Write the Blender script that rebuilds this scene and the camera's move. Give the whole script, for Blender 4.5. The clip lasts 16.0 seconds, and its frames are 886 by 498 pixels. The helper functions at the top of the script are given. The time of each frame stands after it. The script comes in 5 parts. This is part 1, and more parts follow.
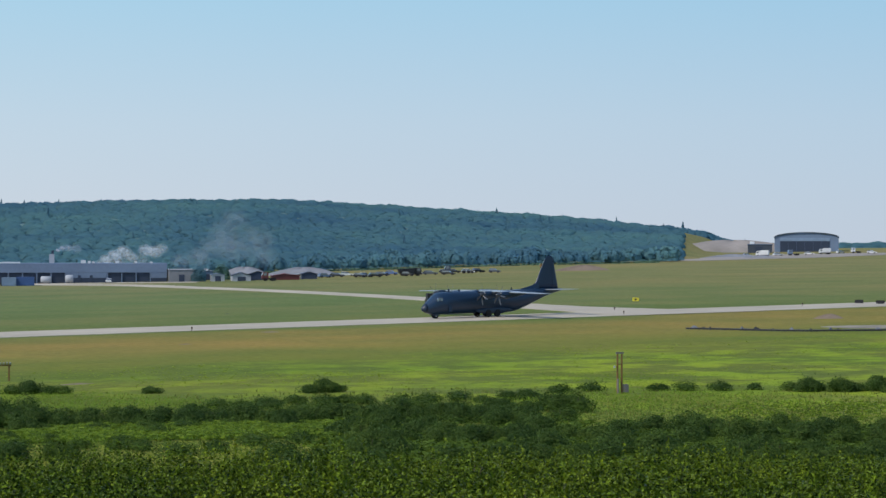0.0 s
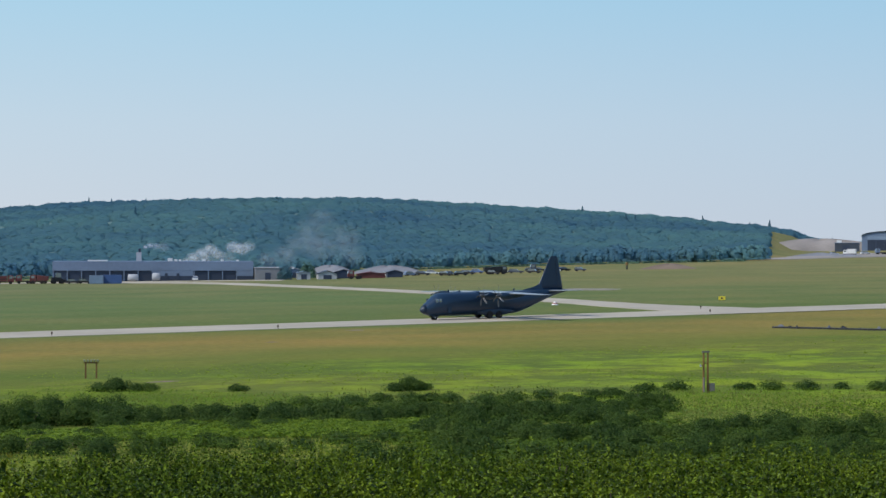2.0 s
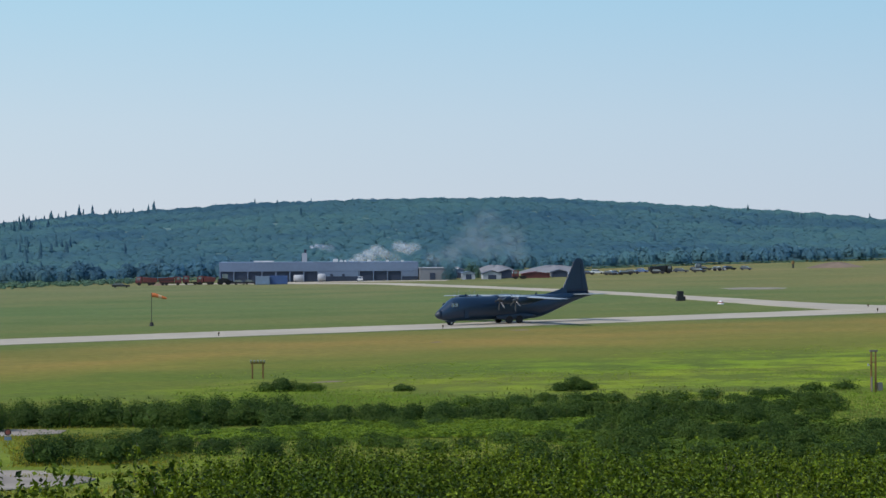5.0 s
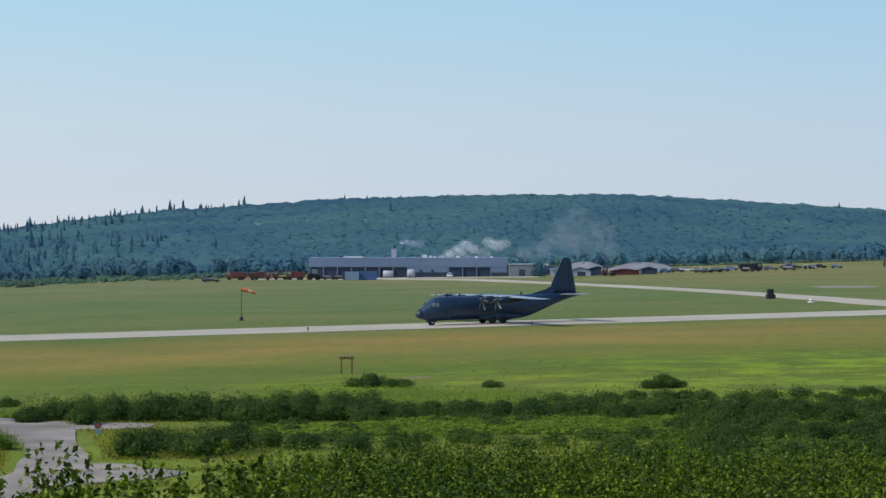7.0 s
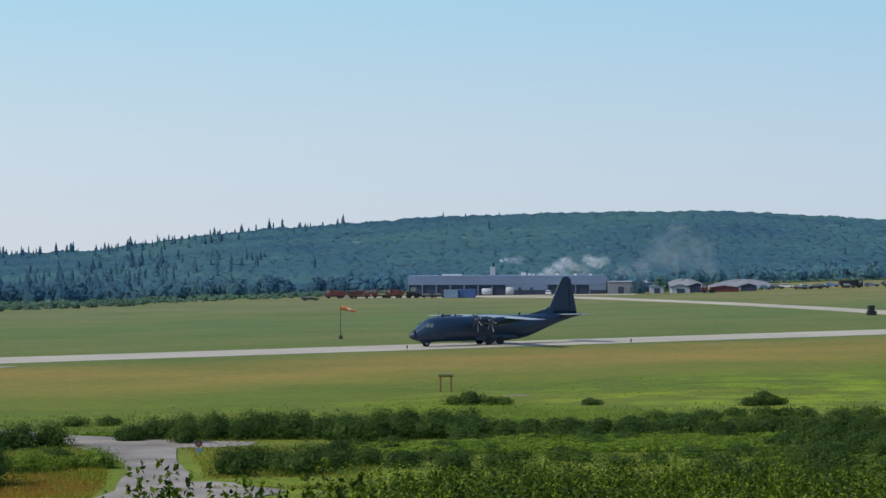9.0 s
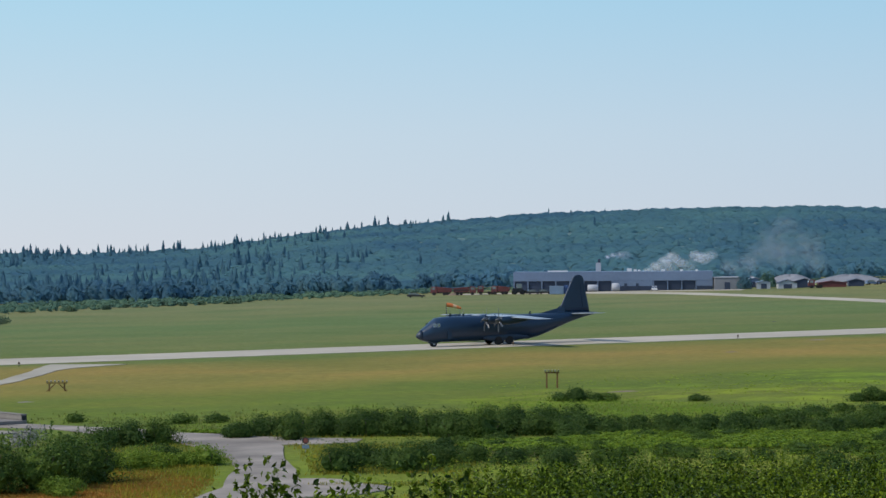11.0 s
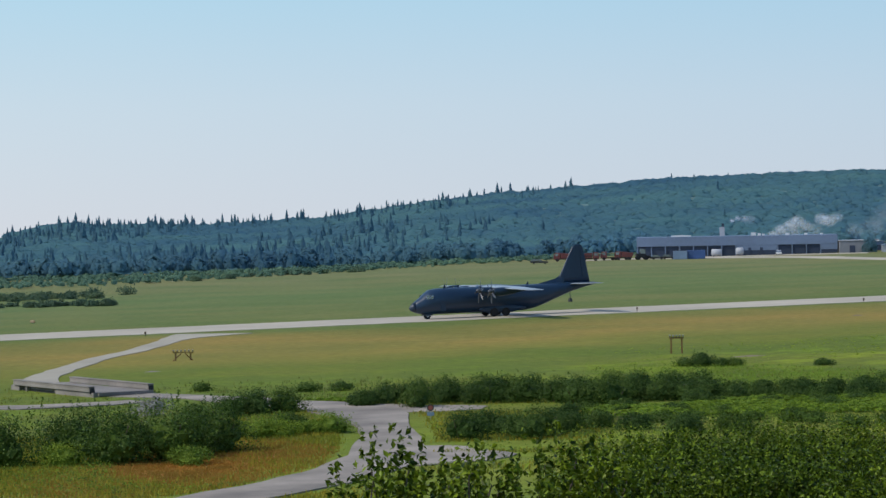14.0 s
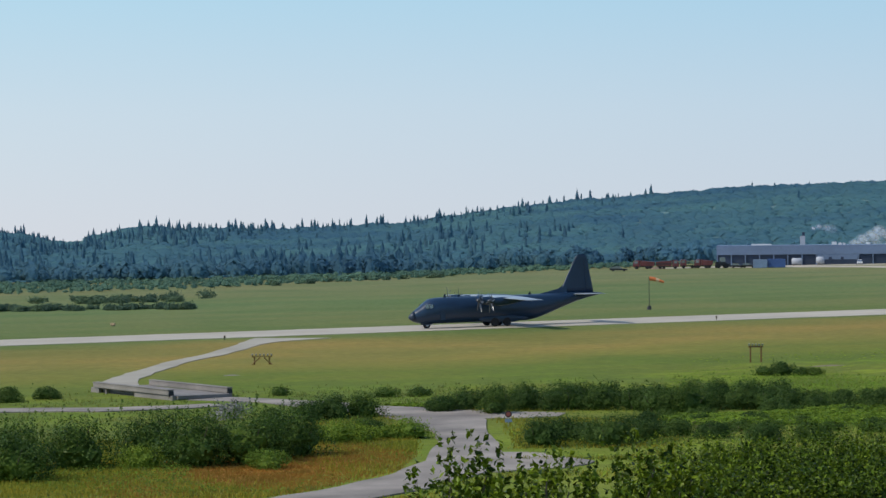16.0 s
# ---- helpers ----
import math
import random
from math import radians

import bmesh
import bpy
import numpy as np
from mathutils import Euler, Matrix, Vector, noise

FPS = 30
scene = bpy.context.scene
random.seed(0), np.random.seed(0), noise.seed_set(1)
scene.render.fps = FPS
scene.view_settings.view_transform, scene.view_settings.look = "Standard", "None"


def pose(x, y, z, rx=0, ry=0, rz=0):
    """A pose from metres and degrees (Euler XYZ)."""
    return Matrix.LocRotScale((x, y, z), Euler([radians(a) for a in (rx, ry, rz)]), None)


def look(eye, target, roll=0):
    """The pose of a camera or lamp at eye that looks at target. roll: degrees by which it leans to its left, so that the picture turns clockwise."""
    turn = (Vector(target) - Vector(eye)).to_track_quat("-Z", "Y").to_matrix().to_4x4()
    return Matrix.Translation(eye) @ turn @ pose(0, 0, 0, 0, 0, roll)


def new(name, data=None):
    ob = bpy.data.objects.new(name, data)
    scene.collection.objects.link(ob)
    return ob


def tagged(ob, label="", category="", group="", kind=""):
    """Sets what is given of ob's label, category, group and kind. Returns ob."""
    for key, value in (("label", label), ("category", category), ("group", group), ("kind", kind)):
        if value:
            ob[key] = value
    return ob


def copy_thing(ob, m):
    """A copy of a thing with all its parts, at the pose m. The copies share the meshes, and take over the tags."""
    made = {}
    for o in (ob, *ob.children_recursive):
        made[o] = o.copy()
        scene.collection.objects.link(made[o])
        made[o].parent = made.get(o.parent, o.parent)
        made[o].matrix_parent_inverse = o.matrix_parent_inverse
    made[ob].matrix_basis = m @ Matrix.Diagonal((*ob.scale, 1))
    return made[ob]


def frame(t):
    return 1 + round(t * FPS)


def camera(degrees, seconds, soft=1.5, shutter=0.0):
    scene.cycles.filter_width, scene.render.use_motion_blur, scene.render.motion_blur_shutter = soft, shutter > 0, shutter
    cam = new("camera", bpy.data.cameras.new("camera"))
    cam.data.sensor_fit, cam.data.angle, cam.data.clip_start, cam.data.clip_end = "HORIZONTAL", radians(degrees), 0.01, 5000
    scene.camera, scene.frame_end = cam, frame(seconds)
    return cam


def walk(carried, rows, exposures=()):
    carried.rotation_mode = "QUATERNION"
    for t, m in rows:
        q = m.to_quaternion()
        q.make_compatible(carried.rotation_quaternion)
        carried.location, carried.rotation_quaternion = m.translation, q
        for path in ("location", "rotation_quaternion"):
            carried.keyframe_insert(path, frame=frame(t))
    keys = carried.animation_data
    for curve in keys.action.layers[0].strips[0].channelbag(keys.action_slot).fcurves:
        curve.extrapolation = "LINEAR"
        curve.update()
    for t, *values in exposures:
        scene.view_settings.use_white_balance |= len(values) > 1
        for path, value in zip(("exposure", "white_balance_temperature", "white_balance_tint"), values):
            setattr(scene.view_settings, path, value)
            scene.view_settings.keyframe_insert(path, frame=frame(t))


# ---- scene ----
cam = camera(18.94, 16.0, soft=1.5)
EYE = 18.0
# seconds, yaw, pitch, roll of a hand-held camera that turns on the spot
TURNS = [
    (0.0, -8.369, -0.085, 0.0),
    (0.5, -7.99, 0.066, -0.008),
    (1.0, -7.52, 0.056, -0.124),
    (1.5, -7.049, -0.196, -0.158),
    (2.0, -6.522, -0.121, -0.044),
    (2.5, -6.078, -0.096, -0.055),
    (3.0, -5.372, -0.161, 0.005),
    (3.5, -4.933, -0.214, 0.062),
    (4.0, -4.209, -0.182, 0.152),
    (6.5, -1.582, -0.095, 0.001),
    (7.0, -1.048, -0.198, -0.091),
    (7.5, -0.548, -0.017, -0.051),
    (8.0, -0.078, -0.083, -0.133),
    (8.5, 0.522, 0.066, -0.004),
    (9.0, 1.08, 0.187, 0.153),
    (9.5, 1.993, 0.296, 0.293),
    (10.0, 2.479, 0.243, 0.324),
    (12.5, 4.576, -0.117, 0.529),
    (13.0, 4.903, -0.253, 0.553),
    (13.5, 5.545, -0.394, 0.743),
    (14.0, 6.015, -0.561, 1.021),
    (14.5, 6.494, -0.547, 1.152),
    (15.0, 6.918, -0.581, 1.051),
    (15.5, 7.333, -0.573, 0.798),
    (16.0, 7.723, -0.404, 0.546),
]
walk(cam, [(t, pose(0, 0, EYE, 90 + pitch, 0, yaw) @ pose(0, 0, 0, 0, 0, -roll)) for t, yaw, pitch, roll in TURNS])

# ---- sky and sun ----
SUN_EL, SUN_AZ = 45.0, 109.0   # degrees; azimuth counted to the left of straight ahead
world = bpy.data.worlds.new("sky")
scene.world = world
world.use_nodes = True
wn = world.node_tree
wn.nodes.clear()
sky = wn.nodes.new("ShaderNodeTexSky")
sky.sky_type, sky.sun_disc = "NISHITA", False
sky.sun_elevation, sky.sun_rotation = radians(SUN_EL), radians(-SUN_AZ)
sky.air_density, sky.dust_density, sky.ozone_density, sky.altitude = 1.0, 0.35, 3.0, 50
bg = wn.nodes.new("ShaderNodeBackground")
bg.inputs[1].default_value = 0.135
wo = wn.nodes.new("ShaderNodeOutputWorld")
# summer haze that thins out upwards from the horizon
wtc = wn.nodes.new("ShaderNodeTexCoord")
wsep = wn.nodes.new("ShaderNodeSeparateXYZ")
wn.links.new(wtc.outputs["Generated"], wsep.inputs[0])
haze = wn.nodes.new("ShaderNodeValToRGB")
haze_steps = [(0.0, (3.3, 3.68, 4.25)), (0.045, (2.95, 3.72, 4.45)), (0.1, (2.15, 3.6, 4.65)), (0.4, (1.5, 2.8, 4.6))]
while len(haze.color_ramp.elements) < len(haze_steps):
    haze.color_ramp.elements.new(0.5)
for el, (pos, col) in zip(haze.color_ramp.elements, haze_steps):
    el.position, el.color = pos, (*col, 1)
wn.links.new(wsep.outputs[2], haze.inputs[0])
thin = wn.nodes.new("ShaderNodeMapRange")
thin.inputs[1].default_value, thin.inputs[2].default_value, thin.inputs[3].default_value, thin.inputs[4].default_value = 0.12, 0.55, 0.95, 0.0
wn.links.new(wsep.outputs[2], thin.inputs[0])
wmix = wn.nodes.new("ShaderNodeMix")
wmix.data_type = "RGBA"
wn.links.new(thin.outputs[0], wmix.inputs[0])
wn.links.new(sky.outputs[0], wmix.inputs[6])
# the haze is whiter and brighter on the sun's side
side = wn.nodes.new("ShaderNodeVectorMath")
side.operation, side.inputs[0].default_value = "SCALE", (-0.42, -0.28, -0.14)
wn.links.new(wsep.outputs[0], side.inputs["Scale"])
gain = wn.nodes.new("ShaderNodeVectorMath")
gain.operation, gain.inputs[1].default_value = "ADD", (1, 1, 1)
wn.links.new(side.outputs[0], gain.inputs[0])
tint = wn.nodes.new("ShaderNodeVectorMath")
tint.operation = "MULTIPLY"
wn.links.new(haze.outputs[0], tint.inputs[0])
wn.links.new(gain.outputs[0], tint.inputs[1])
wn.links.new(tint.outputs[0], wmix.inputs[7])
wn.links.new(wmix.outputs[2], bg.inputs[0])
wn.links.new(bg.outputs[0], wo.inputs[0])
sun_data = bpy.data.lights.new("sun", "SUN")
sun_data.energy, sun_data.angle, sun_data.color = 2.6, radians(0.6), (1.0, 0.93, 0.82)
sun = new("sun", sun_data)
to_sun = Vector((-math.sin(radians(SUN_AZ)) * math.cos(radians(SUN_EL)), math.cos(radians(SUN_AZ)) * math.cos(radians(SUN_EL)), math.sin(radians(SUN_EL))))
sun.matrix_world = look(to_sun * 300, (0, 0, 0))
scene.view_settings.exposure = 0.35


# ---- materials ----
def nodes(name):
    m = bpy.data.materials.new(name)
    m.use_nodes = True
    n = m.node_tree
    b = n.nodes["Principled BSDF"]
    return m, n, b


def noise_node(n, scale, detail=4.0, rough=0.6, coords="Object", stretch=(1, 1, 1), warp=0.0):
    tc = n.nodes.new("ShaderNodeTexCoord")
    mp = n.nodes.new("ShaderNodeMapping")
    mp.inputs["Scale"].default_value = stretch
    tx = n.nodes.new("ShaderNodeTexNoise")
    tx.inputs["Scale"].default_value, tx.inputs["Detail"].default_value = scale, detail
    tx.inputs["Roughness"].default_value, tx.inputs["Distortion"].default_value = rough, warp
    n.links.new(tc.outputs[coords], mp.inputs[0])
    n.links.new(mp.outputs[0], tx.inputs[0])
    return tx.outputs["Fac"]


def ramp(n, fac, stops):
    r = n.nodes.new("ShaderNodeValToRGB")
    e = r.color_ramp.elements
    while len(e) < len(stops):
        e.new(0.5)
    for el, (pos, col) in zip(e, stops):
        el.position, el.color = pos, (*col, 1)
    n.links.new(fac, r.inputs[0])
    return r.outputs[0]


def mix(n, fac, a, b, mode="MIX"):
    x = n.nodes.new("ShaderNodeMix")
    x.data_type, x.blend_type = "RGBA", mode
    for sock, val in ((x.inputs[0], fac), (x.inputs[6], a), (x.inputs[7], b)):
        if isinstance(val, (float, int)):
            sock.default_value = val
        elif isinstance(val, tuple):
            sock.default_value = (*val, 1)
        else:
            n.links.new(val, sock)
    return x.outputs[2]


def bump(n, b, height, strength=0.3, dist=0.02):
    u = n.nodes.new("ShaderNodeBump")
    u.inputs["Strength"].default_value, u.inputs["Distance"].default_value = strength, dist
    n.links.new(height, u.inputs["Height"])
    n.links.new(u.outputs[0], b.inputs["Normal"])


def plain(name, color, rough=0.6, metal=0.0, spread=0.25, scale=3.0, bumpy=0.0, coords="Object"):
    """A surface with one hue, broken up by grain and by larger stains."""
    m, n, b = nodes(name)
    big = noise_node(n, scale * 0.25, 3, 0.5, coords)
    fine = noise_node(n, scale * 3, 5, 0.7, coords)
    lo = tuple(c * (1 - spread) for c in color)
    hi = tuple(min(1, c * (1 + spread)) for c in color)
    c1 = ramp(n, big, [(0.3, lo), (0.7, hi)])
    c2 = ramp(n, fine, [(0.25, (0.82, 0.82, 0.82)), (0.75, (1.0, 1.0, 1.0))])
    n.links.new(mix(n, 1.0, c1, c2, "MULTIPLY"), b.inputs["Base Color"])
    b.inputs["Roughness"].default_value, b.inputs["Metallic"].default_value = rough, metal
    if bumpy:
        bump(n, b, fine, bumpy, 0.02)
    return m


def foliage(name, dark, light, through_light=0.25, rough=0.55, patch=0.08, low=(0.72, 0.75, 0.78), high=(1.0, 1.0, 0.95), soft=0.0, gloss=0.12):
    """Leaves: each clump has its own tone, larger patches shift it."""
    m, n, b = nodes(name)
    geo = n.nodes.new("ShaderNodeNewGeometry")
    big = noise_node(n, patch, 3, 0.6)
    c1 = ramp(n, geo.outputs["Random Per Island"], [(0.0, dark), (0.55, tuple((a + c) / 2 for a, c in zip(dark, light))), (1.0, light)])
    c2 = ramp(n, big, [(0.35, low), (0.65, high)])
    own = n.nodes.new("ShaderNodeObjectInfo")
    c3 = ramp(n, own.outputs["Random"], [(0.0, (0.72, 0.78, 0.80)), (0.5, (1.0, 1.0, 1.0)), (1.0, (1.28, 1.18, 1.0))])
    col = mix(n, 1.0, mix(n, 1.0, c1, c2, "MULTIPLY"), c3, "MULTIPLY")
    n.links.new(col, b.inputs["Base Color"])
    b.inputs["Roughness"].default_value = rough
    b.inputs["Specular IOR Level"].default_value = gloss
    up = None
    if soft:
        # normals lean towards the viewer, flattening sun and shade on crowns like haze
        up = n.nodes.new("ShaderNodeVectorMath")
        up.operation, up.inputs[1].default_value, up.inputs[2].default_value = "MULTIPLY_ADD", (1 - soft,) * 3, (0.33 * soft, -0.75 * soft, 0.50 * soft)
        n.links.new(geo.outputs["Normal"], up.inputs[0])
        nm = n.nodes.new("ShaderNodeVectorMath")
        nm.operation = "NORMALIZE"
        n.links.new(up.outputs[0], nm.inputs[0])
        n.links.new(nm.outputs[0], b.inputs["Normal"])
    if through_light:
        tr = n.nodes.new("ShaderNodeBsdfTranslucent")
        n.links.new(col, tr.inputs[0])
        ms = n.nodes.new("ShaderNodeMixShader")
        ms.inputs[0].default_value = through_light
        n.links.new(b.outputs[0], ms.inputs[1])
        n.links.new(tr.outputs[0], ms.inputs[2])
        n.links.new(ms.outputs[0], n.nodes["Material Output"].inputs[0])
    return m


# The field is one tilted plane. p runs along the taxiway, away to the right; q across it, away from the eye.
CP, SP = math.cos(radians(27.3)), math.sin(radians(27.3))


def xy(p, q):
    return p * CP - q * SP, p * SP + q * CP


def field(x, y):
    return EYE - 13.7 + 0.014 * (x * CP + y * SP - 299.7)


def smooth(a, b, v):
    t = np.clip((v - a) / (b - a), 0, 1)
    return t * t * (3 - 2 * t)


def ground_material():
    m, n, b = nodes("meadow")
    tc = n.nodes.new("ShaderNodeTexCoord")
    mp = n.nodes.new("ShaderNodeMapping")
    mp.inputs["Rotation"].default_value = (0, 0, radians(-27.3))
    n.links.new(tc.outputs["Object"], mp.inputs[0])
    sep = n.nodes.new("ShaderNodeSeparateXYZ")
    n.links.new(mp.outputs[0], sep.inputs[0])
    wav = noise_node(n, 0.012, 4, 0.6)
    wob = n.nodes.new("ShaderNodeMath")
    wob.operation, wob.inputs[1].default_value, wob.inputs[2].default_value = "MULTIPLY_ADD", 60.0, -30.0
    n.links.new(wav, wob.inputs[0])
    add = n.nodes.new("ShaderNodeMath")
    add.operation = "ADD"
    n.links.new(sep.outputs[1], add.inputs[0])
    n.links.new(wob.outputs[0], add.inputs[1])
    div = n.nodes.new("ShaderNodeMath")
    div.operation, div.inputs[1].default_value = "DIVIDE", 1000.0
    n.links.new(add.outputs[0], div.inputs[0])
    # bands beyond the taxiway gain blue, tinting the far grass with haze
    band = ramp(n, div.outputs[0], [
        (0.0, (0.180, 0.200, 0.032)), (0.20, (0.170, 0.196, 0.030)), (0.222, (0.11, 0.14, 0.028)), (0.24, (0.118, 0.152, 0.026)), (0.295, (0.125, 0.155, 0.028)), (0.315, (0.175, 0.175, 0.038)),
        (0.335, (0.232, 0.186, 0.050)), (0.372, (0.205, 0.172, 0.048)), (0.392, (0.125, 0.158, 0.046)), (0.47, (0.136, 0.163, 0.058)), (0.55, (0.120, 0.166, 0.062)),
        (0.62, (0.148, 0.170, 0.070)), (0.74, (0.165, 0.178, 0.082)), (1.0, (0.20, 0.192, 0.088))])
    # wet, brighter patches in the strip before the shrubs
    wet = ramp(n, noise_node(n, 0.11, 6, 0.7), [(0.46, (0, 0, 0)), (0.60, (1, 1, 1))])
    zone = ramp(n, div.outputs[0], [(0.155, (0, 0, 0)), (0.175, (1, 1, 1)), (0.268, (1, 1, 1)), (0.305, (0, 0, 0))])
    along = n.nodes.new("ShaderNodeMath")
    along.operation, along.inputs[1].default_value = "DIVIDE", 1000.0
    n.links.new(sep.outputs[0], along.inputs[0])
    right = ramp(n, along.outputs[0], [(0.10, (0.25, 0.25, 0.25)), (0.19, (0.95, 0.95, 0.95))])
    band = mix(n, mix(n, 1.0, mix(n, 1.0, wet, zone, "MULTIPLY"), right, "MULTIPLY"), band, (0.225, 0.305, 0.022))
    straw = ramp(n, along.outputs[0], [(0.34, (0, 0, 0)), (0.50, (0.6, 0.6, 0.6))])
    beyond = ramp(n, div.outputs[0], [(0.42, (0, 0, 0)), (0.50, (1, 1, 1))])
    band = mix(n, mix(n, 1.0, straw, beyond, "MULTIPLY"), band, (0.205, 0.185, 0.072))
    # rust-coloured grass in the bend of the gravel road
    spot = n.nodes.new("ShaderNodeMapping")
    spot.inputs["Location"].default_value, spot.inputs["Scale"].default_value = (38.0 / 11, -190.0 / 21, 0), (1 / 11, 1 / 21, 0)
    n.links.new(tc.outputs["Object"], spot.inputs[0])
    far = n.nodes.new("ShaderNodeVectorMath")
    far.operation = "LENGTH"
    n.links.new(spot.outputs[0], far.inputs[0])
    rag = n.nodes.new("ShaderNodeMath")
    rag.operation, rag.inputs[1].default_value = "MULTIPLY_ADD", 0.9
    n.links.new(noise_node(n, 0.22, 4, 0.6), rag.inputs[0])
    n.links.new(far.outputs["Value"], rag.inputs[2])
    band = mix(n, ramp(n, rag.outputs[0], [(0.95, (1, 1, 1)), (0.999, (0, 0, 0))]), band, (0.30, 0.145, 0.035))
    # long streaks along the taxiway, patches, and blades
    rot = n.nodes.new("ShaderNodeMapping")
    rot.inputs["Rotation"].default_value, rot.inputs["Scale"].default_value = (0, 0, radians(-18)), (0.75, 1.0, 1)
    n.links.new(tc.outputs["Object"], rot.inputs[0])
    st = n.nodes.new("ShaderNodeTexNoise")
    st.inputs["Scale"].default_value, st.inputs["Detail"].default_value = 0.038, 5
    n.links.new(rot.outputs[0], st.inputs[0])
    c2 = ramp(n, st.outputs["Fac"], [(0.30, (0.78, 0.90, 0.78)), (0.46, (0.96, 1.0, 0.94)), (0.56, (1.08, 1.03, 0.98)), (0.72, (1.26, 1.10, 1.12))])
    fine = noise_node(n, 0.7, 6, 0.75)
    c3 = ramp(n, fine, [(0.3, (0.7, 0.72, 0.7)), (0.7, (1.2, 1.2, 1.15))])
    col = mix(n, 1.0, mix(n, 1.0, band, c2, "MULTIPLY"), c3, "MULTIPLY")
    n.links.new(col, b.inputs["Base Color"])
    b.inputs["Roughness"].default_value = 0.95
    b.inputs["Specular IOR Level"].default_value = 0.1
    bump(n, b, fine, 0.6, 0.25)
    return m


M_GROUND = ground_material()
# teal in the forest floor colour carries the distance haze
M_FLOOR = plain("hazed_forest_floor", (0.11, 0.21, 0.21), 0.95, 0, 0.25, 0.1)
M_TAXI = plain("taxiway_concrete", (0.44, 0.39, 0.31), 0.9, 0, 0.12, 0.15)
M_LINK = plain("old_road_concrete", (0.36, 0.325, 0.255), 0.9, 0, 0.16, 0.2)
M_GRAVEL = plain("gravel", (0.255, 0.22, 0.185), 0.95, 0, 0.36, 0.7, 0.4)
# pale blue-teal leaf and needle colours hold the haze over the hill
M_FOREST = foliage("hazed_forest_leaves", (0.190, 0.374, 0.446), (0.208, 0.408, 0.452), 0.36, 0.9, 0.009, (0.70, 0.76, 0.88), (1.10, 1.08, 0.95), 0.86)
M_CONIFER = foliage("hazed_conifer_needles", (0.152, 0.298, 0.378), (0.168, 0.325, 0.388), 0.42, 0.9, 0.014, (0.72, 0.78, 0.85), (1.0, 1.0, 0.95), 0.84)
M_BUSH = foliage("willow_leaves", (0.036, 0.078, 0.016), (0.104, 0.168, 0.034), 0.28, 0.6, 0.12)
M_ALDER = foliage("alder_leaves", (0.009, 0.025, 0.003), (0.200, 0.280, 0.022), 0.14, 0.42, 0.45, (0.6, 0.66, 0.72), (1.12, 1.1, 0.9), gloss=0.1)
# birch green is shifted to teal to suggest haze
M_EDGE = foliage("hazed_birch_leaves", (0.105, 0.205, 0.170), (0.155, 0.260, 0.190), 0.2, 0.8, 0.05, (0.72, 0.78, 0.85), (1.0, 1.0, 0.95), 0.5)
M_GRASS = foliage("meadow_grass", (0.17, 0.20, 0.05), (0.27, 0.27, 0.08), 0.4, 0.8, 0.05)
M_MARSH = foliage("marsh_growth", (0.075, 0.135, 0.018), (0.150, 0.225, 0.030), 0.35, 0.8, 0.05)
M_PINK = foliage("flowering_grass", (0.16, 0.13, 0.075), (0.25, 0.20, 0.12), 0.3, 0.8, 0.05)
M_DEAD = foliage("grey_dead_twigs", (0.20, 0.20, 0.20), (0.36, 0.35, 0.36), 0.1, 0.8, 0.3)
M_HERB = foliage("tall_herbs", (0.15, 0.25, 0.022), (0.29, 0.39, 0.04), 0.4, 0.7, 0.2)
M_BEND = foliage("ripe_grass", (0.190, 0.200, 0.030), (0.300, 0.290, 0.050), 0.4, 0.8, 0.2, (0.8, 0.9, 0.75), (1.15, 1.0, 0.9))
M_DRY = foliage("dry_grass", (0.36, 0.165, 0.038), (0.42, 0.28, 0.06), 0.4, 0.8, 0.22, (0.75, 0.85, 0.75), (1.1, 1.0, 0.9))
M_STEM = plain("twig_bark", (0.10, 0.08, 0.06), 0.9)
# hull grey darkened and blued to hold the shade and haze on its side
M_GREY = plain("shaded_aircraft_paint", (0.010, 0.031, 0.066), 0.34, 0, 0.12, 0.6)
M_NOSE = plain("dark_nose_paint", (0.010, 0.026, 0.052), 0.5, 0, 0.1, 1)
# lighter than the hull: the sky's sheen on the wing tops is in this colour
M_WING = plain("sky_sheen_wing_paint", (0.28, 0.33, 0.38), 0.42, 0, 0.15, 0.5)
# pale metallic tone puts the sun's glare into the cockpit panes
M_SCREEN = plain("sunlit_cockpit_glass", (0.36, 0.42, 0.50), 0.25, 0.8, 0.1, 1)
M_PROP = plain("propeller_composite", (0.048, 0.056, 0.068), 0.3, 0, 0.2, 2)
M_TYRE = plain("rubber", (0.018, 0.018, 0.020), 0.85, 0, 0.2, 4)
M_METAL = plain("bare_metal", (0.45, 0.46, 0.48), 0.35, 0.9, 0.15, 3)
M_GLASS = plain("dark_window_glass", (0.35, 0.40, 0.45), 0.12, 0.7, 0.1, 1)
M_CLAD = plain("grey_blue_cladding", (0.165, 0.225, 0.335), 0.55, 0.0, 0.10, 0.3)
M_DARKCLAD = plain("dark_blue_cladding", (0.055, 0.070, 0.10), 0.6, 0.0, 0.15, 0.4)
M_DOORDARK = plain("dark_bay_door", (0.030, 0.045, 0.085), 0.6, 0.0, 0.15, 0.4)
M_WHITE = plain("white_paint", (0.75, 0.75, 0.74), 0.5, 0, 0.06, 1)
M_RED = plain("red_paint", (0.17, 0.038, 0.042), 0.45, 0, 0.2, 1)
M_BLUE = plain("blue_paint", (0.06, 0.12, 0.30), 0.5, 0, 0.15, 1)
M_PALEBLUE = plain("pale_blue_paint", (0.22, 0.30, 0.42), 0.5, 0, 0.15, 1)
